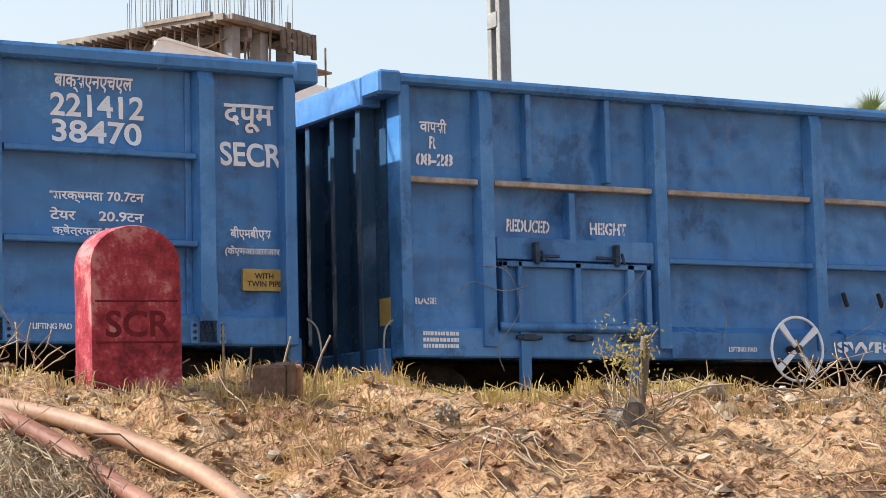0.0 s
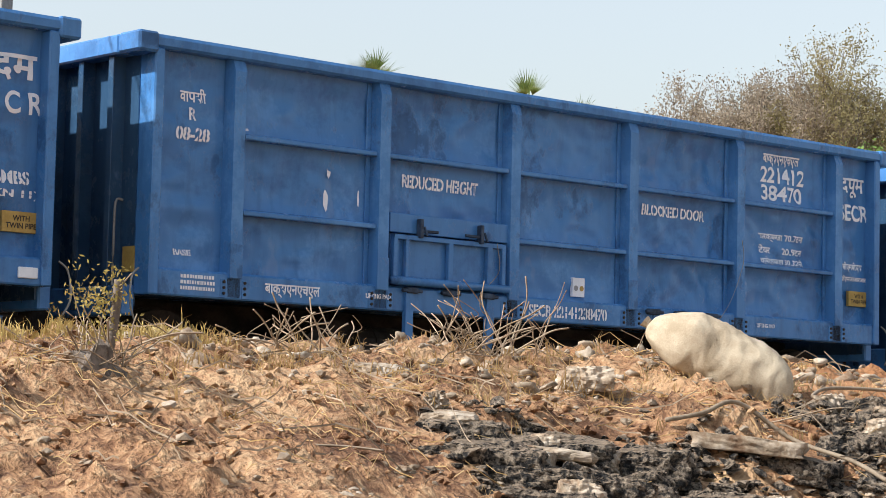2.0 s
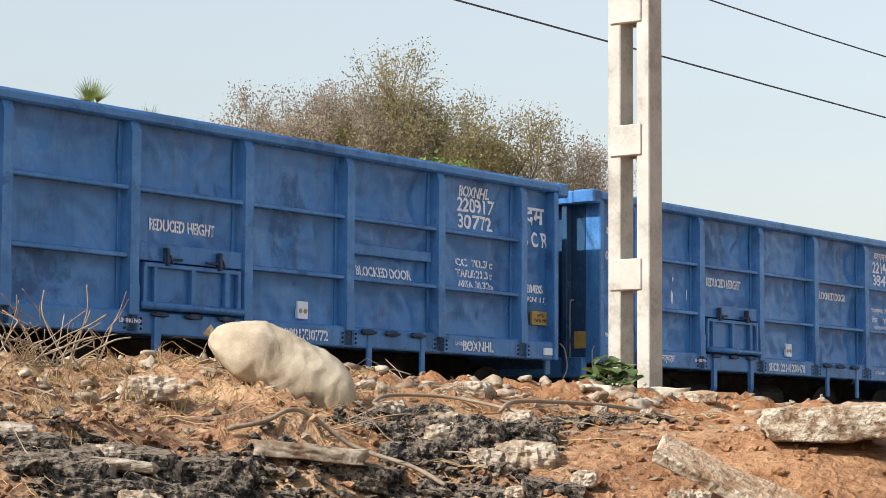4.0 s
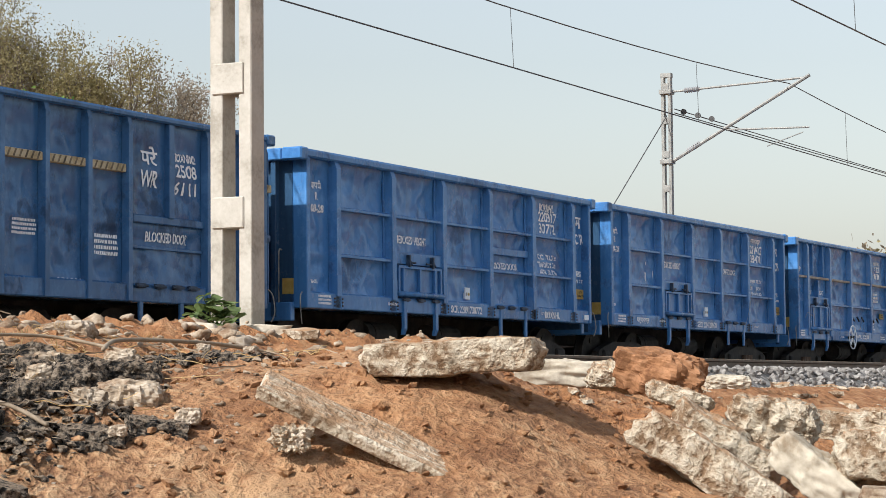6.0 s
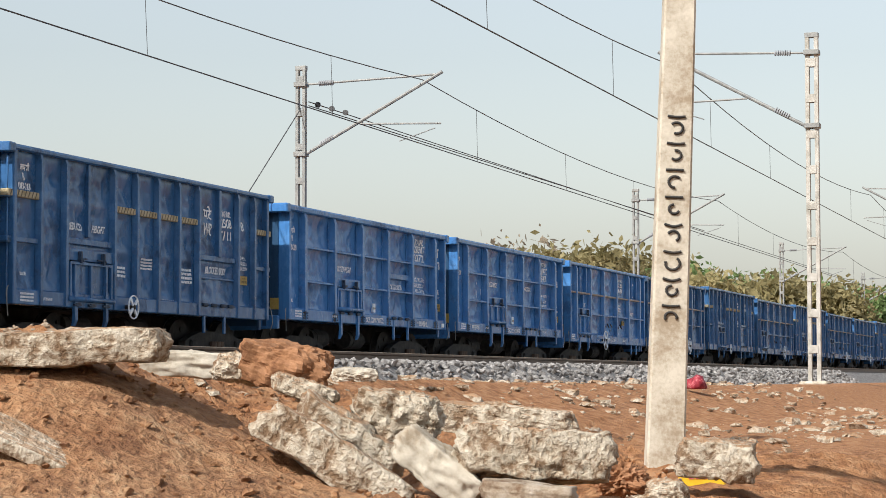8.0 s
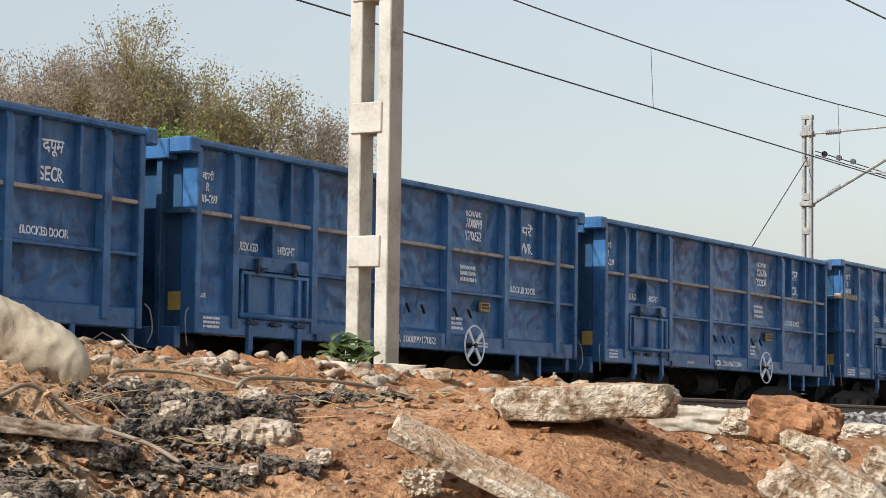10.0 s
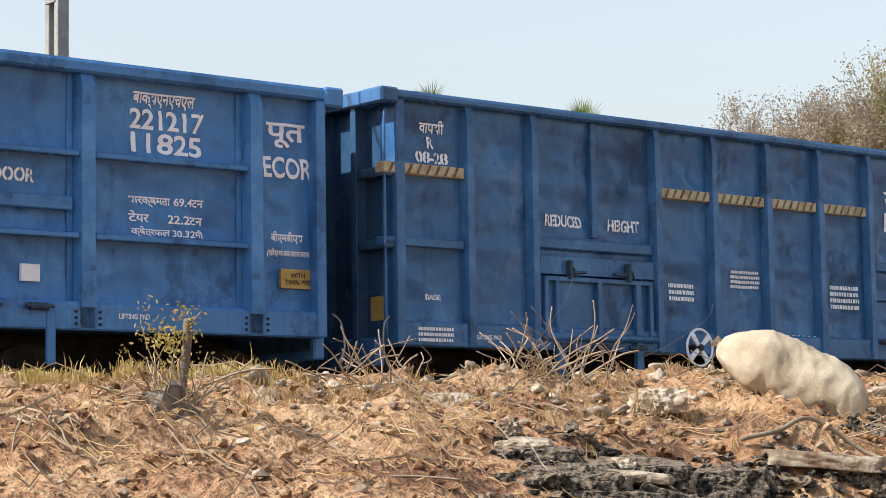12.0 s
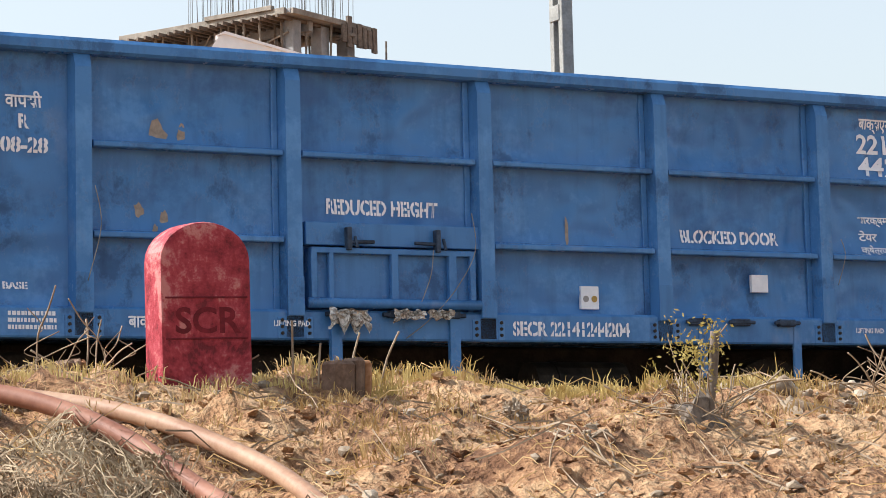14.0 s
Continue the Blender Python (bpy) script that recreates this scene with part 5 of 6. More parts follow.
def make_palm(x, y, z, h, seed):
    rnd = random.Random(seed)
    t = empty("palm_tree", "fan palm with stiff green spiky fronds", "palm", "palms behind the train", at=(x, y, z))
    bm = bmesh.new()
    for i in range(8):
        rod(bm, (0, 0, h * i / 8 * 0.9), (0, 0, h * (i + 1) / 8 * 0.9), 0.2 - 0.008 * i, 0.185 - 0.008 * i, seg=9)
    part("trunk", bm, BARK, t)
    for k in range(11):
        bm = bmesh.new()
        a, e = rnd.uniform(0, 6.28), rnd.uniform(0.15, 1.45)
        d = Vector((math.cos(a) * math.cos(e), math.sin(a) * math.cos(e), math.sin(e)))
        s = d.cross(Vector((0, 0, 1))).normalized()
        u = s.cross(d)
        c = Vector((0, 0, h * 0.9)) + d * 0.4
        rod(bm, (0, 0, h * 0.9), c, 0.02, seg=4)
        for j in range(13):
            b = radians(-48 + 96 * j / 12)
            w = (d * math.cos(b) + s * math.sin(b)) * rnd.uniform(0.4, 0.75) + u * 0.05
            n = w.cross(u).normalized() * 0.022
            bm.faces.new([bm.verts.new(p) for p in (c - n, c + n, c + w)])
        part("frond", bm, PALM, t)


def by(az, r):
    return r * math.sin(radians(az)), r * math.cos(radians(az))


for az, r, top, sd in ((40.2, 62, 10.9, 1), (44.1, 62, 10.3, 2), (45.5, 70, 10.9, 3)):
    make_palm(*by(az, r), -0.4, top + 0.35, sd)
for i, (az, r, h, mt, per) in enumerate(((72.6, 150, 9.6, DRY_LEAF, 3), (74.2, 160, 10.4, DRY_LEAF, 4), (75.6, 150, 8.6, OLIVE, 20), (76.8, 170, 9.6, OLIVE, 26), (78.1, 160, 8.0, LEAF, 26), (79.2, 150, 6.8, OLIVE, 26),
                                         (80.4, 170, 7.6, LEAF, 26), (81.6, 160, 7.0, OLIVE, 26), (82.6, 180, 7.2, LEAF, 26), (73.4, 190, 10.0, OLIVE, 14), (83.6, 190, 7.0, OLIVE, 26), (85.0, 200, 7.0, LEAF, 26))):
    make_tree(*by(az, r), -0.4, h, 30 + i, per, 0.32, 0.7, mt, "bare pale tree far along the line" if per < 5 else "dusty green tree far along the line", depth=3, stems=4, spread_a=0.7, lean=0.6)
rs = np.random.RandomState(4)
far = [(*by(a, r), rs.uniform(0, 3.2)) for a, r in zip(rs.uniform(5, 89.0, 900), rs.uniform(260, 420, 900))]
tagged(new("far_scrub", leaf_cloud(far, 14, 1.0, 1.8, 9, OLIVE, "far_scrub", 0.5)), "low dusty scrub far behind the line", "scrub", kind="stuff")

# ---- the unfinished building and its white neighbour ----


def make_building():
    cx, cy = by(23.8, 76.0)
    b = empty("building", "unfinished concrete building with props, shuttering and bare steel rods", "building", at=pose(cx, cy, -0.5, 0, 0, -62))
    top = 16.95
    for z in (3.4, 6.8, 10.2, 13.6):
        part("floor_slab", boxed(-7.2, -0.2, 0.2, 4.2, z - 0.2, z, 0.02), GREY_BLD, b)
    part("roof_slab", boxed(-7.6, 0.1, -0.1, 4.4, top - 0.22, top - 0.04, 0.03), GREY_BLD, b)
    part("edge_beam", boxed(-7.0, -0.2, 1.3, 1.55, top - 0.6, top - 0.22, 0.02), GREY_BLD, b)
    part("edge_beam", boxed(-0.9, -0.65, 0.55, 4.0, top - 0.6, top - 0.22, 0.02), GREY_BLD, b)
    part("shuttering", boxed(-7.7, -0.1, -0.22, -0.1, top - 0.25, top - 0.02, 0.01), GREY_TIMBER, b, "timber shuttering boards")
    part("shuttering", boxed(-3.6, -0.6, -0.3, -0.1, top - 0.06, top + 0.1, 0.01), GREY_TIMBER, b)
    part("shuttering", boxed(0.1, 0.22, -0.1, 4.4, top - 0.25, top - 0.05, 0.01), GREY_TIMBER, b)
    rnd = random.Random(2)
    for x in (-6.8, -3.6, -0.5):
        for y in (0.7, 2.3, 3.8):
            part("column", boxed(x - 0.25, x + 0.25, y - 0.22, y + 0.22, 0, top - 0.3, 0.02), GREY_BLD, b)
    for i in range(22):
        x, y = -7.2 + 0.34 * i, rnd.choice((0.05, 0.05, 1.4, 2.4))
        part("prop", rod(bmesh.new(), (x + rnd.uniform(-0.25, 0.25), y, 13.6), (x, y, top - 0.22), 0.045, seg=5), GREY_TIMBER, b)
    for i in range(20):
        x = -7.4 + 0.37 * i
        part("joist", boxed(x, x + 0.09, -0.3 - 0.3 * rnd.random(), 4.0, top - 0.36, top - 0.24), BARK, b)
    for i in range(26):
        x, y = rnd.uniform(-7.2, -0.4), rnd.uniform(0.3, 3.6)
        part("prop", rod(bmesh.new(), (x + rnd.uniform(-0.3, 0.3), y, 13.6), (x, y, top - 0.3), 0.05, seg=5), BARK, b)
    for i in range(10):
        x = rnd.uniform(-7.0, -1.6)
        part("brace", rod(bmesh.new(), (x, 0.4, top - rnd.uniform(0.9, 1.8)), (x + rnd.uniform(0.8, 1.8), 0.4, top - rnd.uniform(0.4, 1.2)), 0.035, seg=5), GREY_TIMBER, b)
    for i in range(7):
        part("cross_plank", boxed(-6.8 + i, -5.6 + i, rnd.uniform(0.6, 3), rnd.uniform(3.1, 3.4), top - 0.6 - 0.12 * rnd.random(), top - 0.5), GREY_TIMBER, b)
    for i in range(7):
        part("form_board", boxed(0.2, 0.3, 2.6 + 0.3 * i, 2.84 + 0.3 * i, top - 0.9 + rnd.uniform(-0.2, 0.2), top + 0.1 + rnd.uniform(-0.35, 0.1)), BARK, b)
    part("scaffold_board", boxed(-0.3, 0.7, 2.4, 5.0, top - 1.5, top - 1.42), GREY_TIMBER, b)
    part("scaffold_pole", rod(bmesh.new(), (0.4, 5.0, 13.6), (0.42, 5.0, top - 0.5), 0.04, seg=5), GREY_TIMBER, b)
    for i in range(75):
        u = rnd.random()
        x, y = (rnd.uniform(-5.0, -0.4), rnd.uniform(0.3, 0.9)) if u < 0.6 else (rnd.uniform(-0.7, -0.2), rnd.uniform(0.5, 4.2))
        part("steel_rod", rod(bmesh.new(), (x, y, top - 0.1), (x + rnd.uniform(-0.05, 0.05), y, top + rnd.uniform(0.9, 1.9)), 0.014, seg=4), GALV, b)
    for x in (-9.2, -8.2):
        part("prop", rod(bmesh.new(), (x, 1.5, 13.0), (x + 0.2, 1.5, top - 0.1), 0.04, seg=5), GREY_TIMBER, b)
    part("wall", boxed(-7.0, -0.3, 4.0, 4.2, 0, 13.4), GREY_BLD, b)
    cx, cy = by(22.05, 58.0)
    h = empty("white_building", "white-walled building with a sloping parapet", "building", at=pose(cx, cy, -0.5, 0, 0, -22))
    bm = bmesh.new()
    prism(bm, [(-0.45, 0), (-0.45, 11.8), (-0.1, 12.3), (0.05, 12.36), (2.2, 11.72), (3.2, 11.4), (4.7, 10.95), (4.7, 0)], 0, 5)
    part("wall", bm, WHITE_WALL, h)
    part("coping", prism(bmesh.new(), [(-0.2, 12.3), (0.05, 12.42), (2.2, 11.77), (2.2, 11.7), (0.05, 12.34)], -0.05, 5.05), WHITE_WALL, h)


make_building()

# ---- the bank: marker stone, sack, pipes, rubble ----


# Darker red that puts the shade of the cut letters into colour.
GROOVE = surface("groove_shade_red", [(0.09, 0.008, 0.012), (0.17, 0.014, 0.022)], 20, 90, 0.9, 0.3)


def make_marker_stone(x, y, z):
    w, h, t = 0.325, 0.56, 0.14
    out = [(-w / 2, -0.12), (w / 2, -0.12)]
    for i in range(15):
        a = math.pi * i / 14
        out.append((w / 2 * math.cos(a), h - w / 2 * 0.8 + w / 2 * 0.8 * math.sin(a)))
    bm = bmesh.new()
    prism(bm, out, -t / 2, t / 2)
    bmesh.ops.bevel(bm, geom=[e for e in bm.edges if abs(e.verts[0].co.y - e.verts[1].co.y) < 1e-4], offset=0.012, segments=2, affect="EDGES", profile=0.6)
    st = thing("boundary_stone", bm, RED, "red-painted boundary stone with a rounded head and carved letters", "boundary stone", at=pose(x, y, z, 2, -1.5, 3))
    # flat letters; their depth is only the darker red
    me = lettering("SCR", 0.235, 0.088, GROOVE, "carved_letters")
    part("carved_letters", me, None, st, "letters cut into the stone", (0.005, -t / 2 - 0.0015, 0.235))
    for k in (0.31, 0.175):
        part("carved_line", boxed(-w / 2 + 0.015, w / 2 - 0.015, -t / 2 - 0.003, -t / 2 + 0.002, k - 0.003, k + 0.003, 0.001), GROOVE, st)


make_marker_stone(2.665, 7.0, 0.325)


def make_sack():
    """A full pillow-shaped sack: gathered neck, rounded belly, flat sewn bottom with two corners."""
    bm = bmesh.new()
    nu, na, rings = 64, 48, []
    for i in range(nu + 1):
        u = -1 + 2 * i / nu
        grow = min(1.0, (u + 1) / 0.55) ** 0.55 if u > -1 else 0.0
        close = (1 - ((u - 0.55) / 0.45) ** 2.6) if u > 0.55 else 1.0
        high = 0.02 + 0.132 * grow * max(close, 0.0) ** 0.6
        deep = 0.025 + 0.15 * grow * (0.72 + 0.28 * max(close, 0.0))
        ring = []
        for j in range(na):
            a = 2 * math.pi * j / na
            ca, sa = math.cos(a), math.sin(a)
            ca, sa = math.copysign(abs(ca) ** 0.8, ca), math.copysign(abs(sa) ** 0.8, sa)
            q = Vector((u * 2.4, ca * 1.3, sa * 1.3))
            fold = 1 + 0.09 * noise.noise(q) - 0.09 * abs(noise.noise(Vector((u * 3.5 + ca * 1.6, u * 2 - sa * 2.2, 3.0)))) - 0.045 * abs(noise.noise(Vector((u * 5 + sa * 2, ca * 5 + u * 4, 9.0)))) + 0.02 * noise.noise(q * 7)
            pucker = 1 + 0.2 * max(0, -u - 0.6) * math.sin(a * 9)
            droop = -0.03 * (u * u) * (1 if u > 0 else 0.4)
            ring.append(bm.verts.new((u * 0.335 + 0.02 * (1 if u > 0.5 else 0) * abs(ca), ca * deep * fold * pucker, max(sa, -0.82) * high * fold * pucker + droop)))
        rings.append(ring)
    for a, b in zip(rings, rings[1:]):
        for j in range(na):
            bm.faces.new((a[j], a[(j + 1) % na], b[(j + 1) % na], b[j]))
    bm.faces.new(rings[0][::-1]), bm.faces.new(rings[-1])
    bmesh.ops.recalc_face_normals(bm, faces=bm.faces)
    sk = thing("sack", bm, SACKING, "full pale woven sack slumped on the bank", "sack", at=SACK_AT, smooth=True)
    part("tied_neck", rod(bmesh.new(), (-0.33, 0, 0.0), (-0.36, 0.0, 0.008), 0.018, 0.028, seg=8), SACKING, sk, "tied neck of the sack")
    part("cord", ring_mesh("cord", 0.02, 0.004, None, 14, 5), HOSE, sk, "brown cord", pose(-0.335, 0, 0.003, 0, 0, 90))


SACK_AT = Matrix.Translation((7.42, 6.42, 0.355)) @ Matrix.Rotation(radians(-49), 4, "Z") @ Matrix.Rotation(radians(25), 4, "Y")
make_sack()


def lay(points, lift):
    return [(x, y, ground_z(x, y) + lift) for x, y in points]


def run_pipe(name, pts, r, mat, label, cat="pipe"):
    thing(name, tube_mesh(name, pts, r, mat, 10), None, label, cat)


run_pipe("plastic_pipe", [(1.15, 7.3, 0.37), (1.7, 6.95, 0.34), (2.08, 6.62, 0.278), (2.24, 6.35, 0.217), (2.35, 6.05, 0.13), (2.42, 5.7, 0.018), (2.42, 5.2, -0.16), (2.4, 4.6, -0.35)], 0.027, PIPE, "dusty buff plastic pipe running down the bank")
run_pipe("plastic_pipe", [(1.15, 6.9, 0.37), (1.7, 6.6, 0.325), (1.95, 6.35, 0.255), (2.1, 6.1, 0.145), (2.2, 5.8, 0.0), (2.24, 5.4, -0.12), (2.24, 4.8, -0.3)], 0.028, surface("reddish_plastic", [(0.2, 0.08, 0.05), (0.3, 0.14, 0.09)], 5, 50, 0.6, 0.2), "dusty reddish plastic pipe running down the bank")
run_pipe("hose", lay([(6.35, 5.75), (6.5, 5.7), (6.68, 5.68), (6.85, 5.55), (6.9, 5.3), (6.85, 5.1)], 0.04), 0.009, HOSE, "faded brown hose arching over rubble", "hose")
run_pipe("hose", lay([(7.5, 5.9), (7.6, 6.05), (7.85, 6.15), (8.15, 6.05), (8.2, 5.8), (8.1, 5.6)], 0.05), 0.008, HOSE, "faded brown hose arching over rubble", "hose")
run_pipe("hose", lay([(8.05, 5.7), (8.3, 5.8), (8.7, 5.8), (9.2, 5.7), (9.7, 5.4), (10.2, 5.0)], 0.07), 0.01, HOSE, "faded brown hose arching over rubble", "hose")


def rubble(name, at, size, tilt, mat, seed, blocky):
    """A broken lump, squared or rounded, with chipped uneven faces; it faces the way it is seen from the path."""
    rnd = random.Random(seed)
    bm = bmesh.new()
    bmesh.ops.create_cube(bm, size=2)
    bmesh.ops.subdivide_edges(bm, edges=bm.edges[:], cuts=17, use_grid_fill=True)
    o = Vector((seed * 3.7, seed * 1.3, 0))
    w, d, h = size
    for v in bm.verts:
        c = v.co
        s = c.normalized() * 1.12
        c = s.lerp(c, blocky)
        c = Vector((c.x * w / 2, c.y * d / 2, c.z * h / 2))
        n = c.normalized()
        k = min(w, d, h)
        c += n * k * (0.3 * (1.25 - blocky) * noise.noise(c * (1.3 / k) + o) + (0.13 if blocky > 0.45 else 0.3) * noise.noise(c * (4.5 / k) + o) + (0.06 if blocky > 0.45 else 0.2) * noise.noise(c * (11 / k) + o) + 0.05 * noise.noise(c * 45 + o))
        if blocky > 0.6:
            c.x *= 1 + 0.16 * noise.noise(Vector((c.y / d, c.z / h, seed)) * 1.5)
            c.z += 0.12 * h * noise.noise(Vector((c.x / w * 2.5, c.y / d, seed)))
        v.co = c
    az = math.atan2(at[0], at[1])
    m = Matrix.Translation(at) @ Matrix.Rotation(-az + rnd.uniform(-0.15, 0.15), 4, "Z") @ Matrix.Rotation(radians(tilt), 4, "Y") @ Matrix.Rotation(rnd.uniform(-0.12, 0.12), 4, "X")
    words = {"concrete_slab": "broken pale concrete slab lying on the heap", "concrete_block": "rough pale concrete block among rubble", "broken_stone": "dusty broken stone on the bank",
             "earth_clod": "crumbling red earth clod", "asphalt_chunk": "broken black asphalt slab sticking out of the bank", "mast_footing": "low concrete footing beside the mast"}
    return thing(name, bm, mat, words[name], name.split("_")[-1], "rubble on the bank", at=m, smooth=blocky > 0.75)


rubble("concrete_slab", (8.34, 4.15, 0.12), (0.72, 0.36, 0.14), -2, PALE_ROCK, 3, 0.85)
rubble("broken_stone", (7.33, 4.30, -0.20), (0.05, 0.10, 0.05), 0, ROCK, 4, 0.80)
rubble("broken_stone", (7.32, 4.32, -0.19), (0.14, 0.10, 0.09), 0, PALE_ROCK, 5, 0.40)
rubble("concrete_slab", (10.09, 4.38, 0.06), (0.54, 0.25, 0.12), 3, CONCRETE, 6, 0.90)
rubble("broken_stone", (9.61, 3.97, 0.04), (0.21, 0.20, 0.13), 10, PALE_ROCK, 7, 0.50)
rubble("earth_clod", (9.51, 3.69, 0.05), (0.40, 0.25, 0.19), 10, CLOD, 8, 0.5)
rubble("broken_stone", (9.28, 3.51, -0.06), (0.28, 0.22, 0.09), 18, PALE_ROCK, 9, 0.60)
rubble("concrete_slab", (8.66, 3.14, -0.35), (0.72, 0.30, 0.17), 33, PALE_ROCK, 10, 0.85)
rubble("concrete_slab", (9.15, 3.26, -0.27), (0.50, 0.20, 0.17), 33, PALE_ROCK, 11, 0.85)
rubble("broken_stone", (9.41, 3.13, -0.17), (0.37, 0.22, 0.20), 8, PALE_ROCK, 12, 0.60)
rubble("concrete_slab", (9.08, 2.83, -0.38), (0.39, 0.24, 0.16), 38, CONCRETE, 13, 0.90)
rubble("broken_stone", (10.41, 2.92, -0.21), (0.65, 0.25, 0.15), 4, PALE_ROCK, 14, 0.70)
rubble("concrete_block", (9.19, 2.45, -0.33), (0.62, 0.26, 0.20), 3, PALE_ROCK, 15, 0.92)
rubble("concrete_block", (8.89, 2.39, -0.47), (0.38, 0.25, 0.08), 5, ROCK, 16, 0.80)
rubble("concrete_block", (11.33, 2.07, -0.42), (0.38, 0.25, 0.20), 5, PALE_ROCK, 17, 0.80)
rubble("broken_stone", (10.77, 2.26, -0.57), (0.28, 0.25, 0.12), -12, PALE_ROCK, 18, 0.60)
rubble("earth_clod", (10.25, 2.32, -0.48), (0.22, 0.20, 0.13), 0, CLOD, 19, 0.30)
rubble("broken_stone", (15.10, 5.36, 0.02), (0.30, 0.30, 0.09), 0, CONCRETE, 20, 0.70)
rubble("broken_stone", (5.60, 6.53, 0.22), (0.23, 0.20, 0.08), 6, ROCK, 21, 0.60)
rubble("broken_stone", (6.60, 6.42, 0.23), (0.22, 0.20, 0.11), -4, ROCK, 22, 0.70)
rubble("broken_stone", (5.29, 5.87, 0.12), (0.07, 0.06, 0.05), 0, ROCK, 23, 0.40)
rubble("broken_stone", (4.62, 5.26, -0.13), (0.06, 0.06, 0.05), 0, PALE_ROCK, 24, 0.40)
rubble("broken_stone", (3.56, 6.47, 0.23), (0.07, 0.06, 0.06), 0, ROCK, 25, 0.40)
rubble("broken_stone", (3.23, 6.42, 0.18), (0.11, 0.09, 0.05), 10, ROCK, 26, 0.50)
rubble("earth_clod", (7.51, 5.19, -0.03), (0.24, 0.2, 0.11), 0, ROCK, 27, 0.6)
rubble("broken_stone", (7.26, 5.20, -0.04), (0.13, 0.12, 0.08), 0, ROCK, 28, 0.50)
rubble("broken_stone", (6.5, 5.48, -0.02), (0.42, 0.34, 0.06), 5, ROCK, 29, 0.92)
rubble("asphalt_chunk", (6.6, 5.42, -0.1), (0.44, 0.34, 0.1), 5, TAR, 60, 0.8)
rubble("mast_footing", (11.61, 7.13, 0.30), (0.43, 0.50, 0.13), 0, CONCRETE, 30, 0.95)
rubble("concrete_slab", (10.48, 6.86, 0.31), (0.35, 0.30, 0.08), 2, CONCRETE, 31, 0.80)
rubble("broken_stone", (8.58, 6.27, 0.27), (0.24, 0.20, 0.09), 0, ROCK, 32, 0.50)
rubble("broken_stone", (7.57, 5.95, 0.15), (0.13, 0.12, 0.10), 0, ROCK, 33, 0.50)
rubble("broken_stone", (7.66, 5.67, 0.10), (0.16, 0.12, 0.12), 5, ROCK, 34, 0.50)
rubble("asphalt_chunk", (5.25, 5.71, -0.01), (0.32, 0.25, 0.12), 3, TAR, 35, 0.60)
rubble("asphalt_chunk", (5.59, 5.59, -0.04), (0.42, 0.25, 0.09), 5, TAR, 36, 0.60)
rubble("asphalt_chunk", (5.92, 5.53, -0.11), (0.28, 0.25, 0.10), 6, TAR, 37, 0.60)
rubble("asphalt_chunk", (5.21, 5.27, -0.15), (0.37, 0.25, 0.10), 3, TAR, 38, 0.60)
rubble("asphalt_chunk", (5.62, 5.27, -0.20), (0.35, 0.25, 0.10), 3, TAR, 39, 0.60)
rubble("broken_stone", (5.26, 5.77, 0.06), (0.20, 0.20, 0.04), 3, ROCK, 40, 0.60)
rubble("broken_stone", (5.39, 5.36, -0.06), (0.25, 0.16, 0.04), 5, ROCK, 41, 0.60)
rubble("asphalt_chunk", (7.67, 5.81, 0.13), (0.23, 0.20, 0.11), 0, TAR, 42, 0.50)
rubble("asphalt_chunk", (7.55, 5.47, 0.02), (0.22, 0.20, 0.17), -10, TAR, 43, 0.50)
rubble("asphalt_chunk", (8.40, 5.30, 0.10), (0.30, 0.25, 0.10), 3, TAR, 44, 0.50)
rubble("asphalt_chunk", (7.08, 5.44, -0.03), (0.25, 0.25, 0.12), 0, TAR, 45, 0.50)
heap = random.Random(12)
for a, b, n, size in (((5.0, 5.5), (6.0, 5.42), 9, 0.32), ((4.95, 5.2), (6.2, 5.08), 9, 0.34), ((7.25, 5.72), (7.8, 5.42), 7, 0.26), ((8.2, 5.62), (8.7, 5.45), 4, 0.2), ((6.7, 5.15), (7.2, 4.95), 4, 0.24)):
    for i in range(n):
        u = (i + heap.uniform(-0.3, 0.3)) / max(n - 1, 1)
        x, y, k = a[0] + (b[0] - a[0]) * u, a[1] + (b[1] - a[1]) * u + heap.gauss(0, 0.06), size * heap.uniform(0.6, 1.2)
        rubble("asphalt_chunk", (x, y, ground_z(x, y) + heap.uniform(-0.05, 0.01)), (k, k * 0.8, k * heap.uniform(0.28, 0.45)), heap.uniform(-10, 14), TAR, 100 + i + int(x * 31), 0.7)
        if i % 2:
            rubble("broken_stone", (x + 0.1, y - 0.08, ground_z(x + 0.1, y - 0.08) + 0.05), (k * 0.4, k * 0.35, k * 0.25), heap.uniform(-10, 10), ROCK, 200 + i + int(y * 17), 0.6)
PLANK_AT = Matrix.Translation((7.55, 4.15, -0.17)) @ Matrix.Rotation(radians(-62), 4, 'Z') @ Matrix.Rotation(radians(26), 4, 'Y') @ Matrix.Rotation(radians(22), 4, 'X')

plk = bmesh.new()
box(plk, -0.42, 0.42, -0.1, 0.1, -0.03, 0.03, 0.008)
bmesh.ops.subdivide_edges(plk, edges=plk.edges[:], cuts=5, use_grid_fill=True)
for v in plk.verts:
    v.co += Vector((noise.noise(v.co * 9) * 0.02, noise.noise(v.co * 11 + Vector((5, 0, 0))) * 0.03 if v.co.y < 0 else 0, noise.noise(v.co * 14) * 0.012))
thing("concrete_plank", plk, PALE_ROCK, "broken pale concrete plank half buried in red earth", "plank", "rubble on the bank", at=PLANK_AT)


POST_BRICK = surface("brown_crumbling_brick", [(0.1, 0.06, 0.04), (0.2, 0.13, 0.09)], 14, 80, 0.9, 0.6)


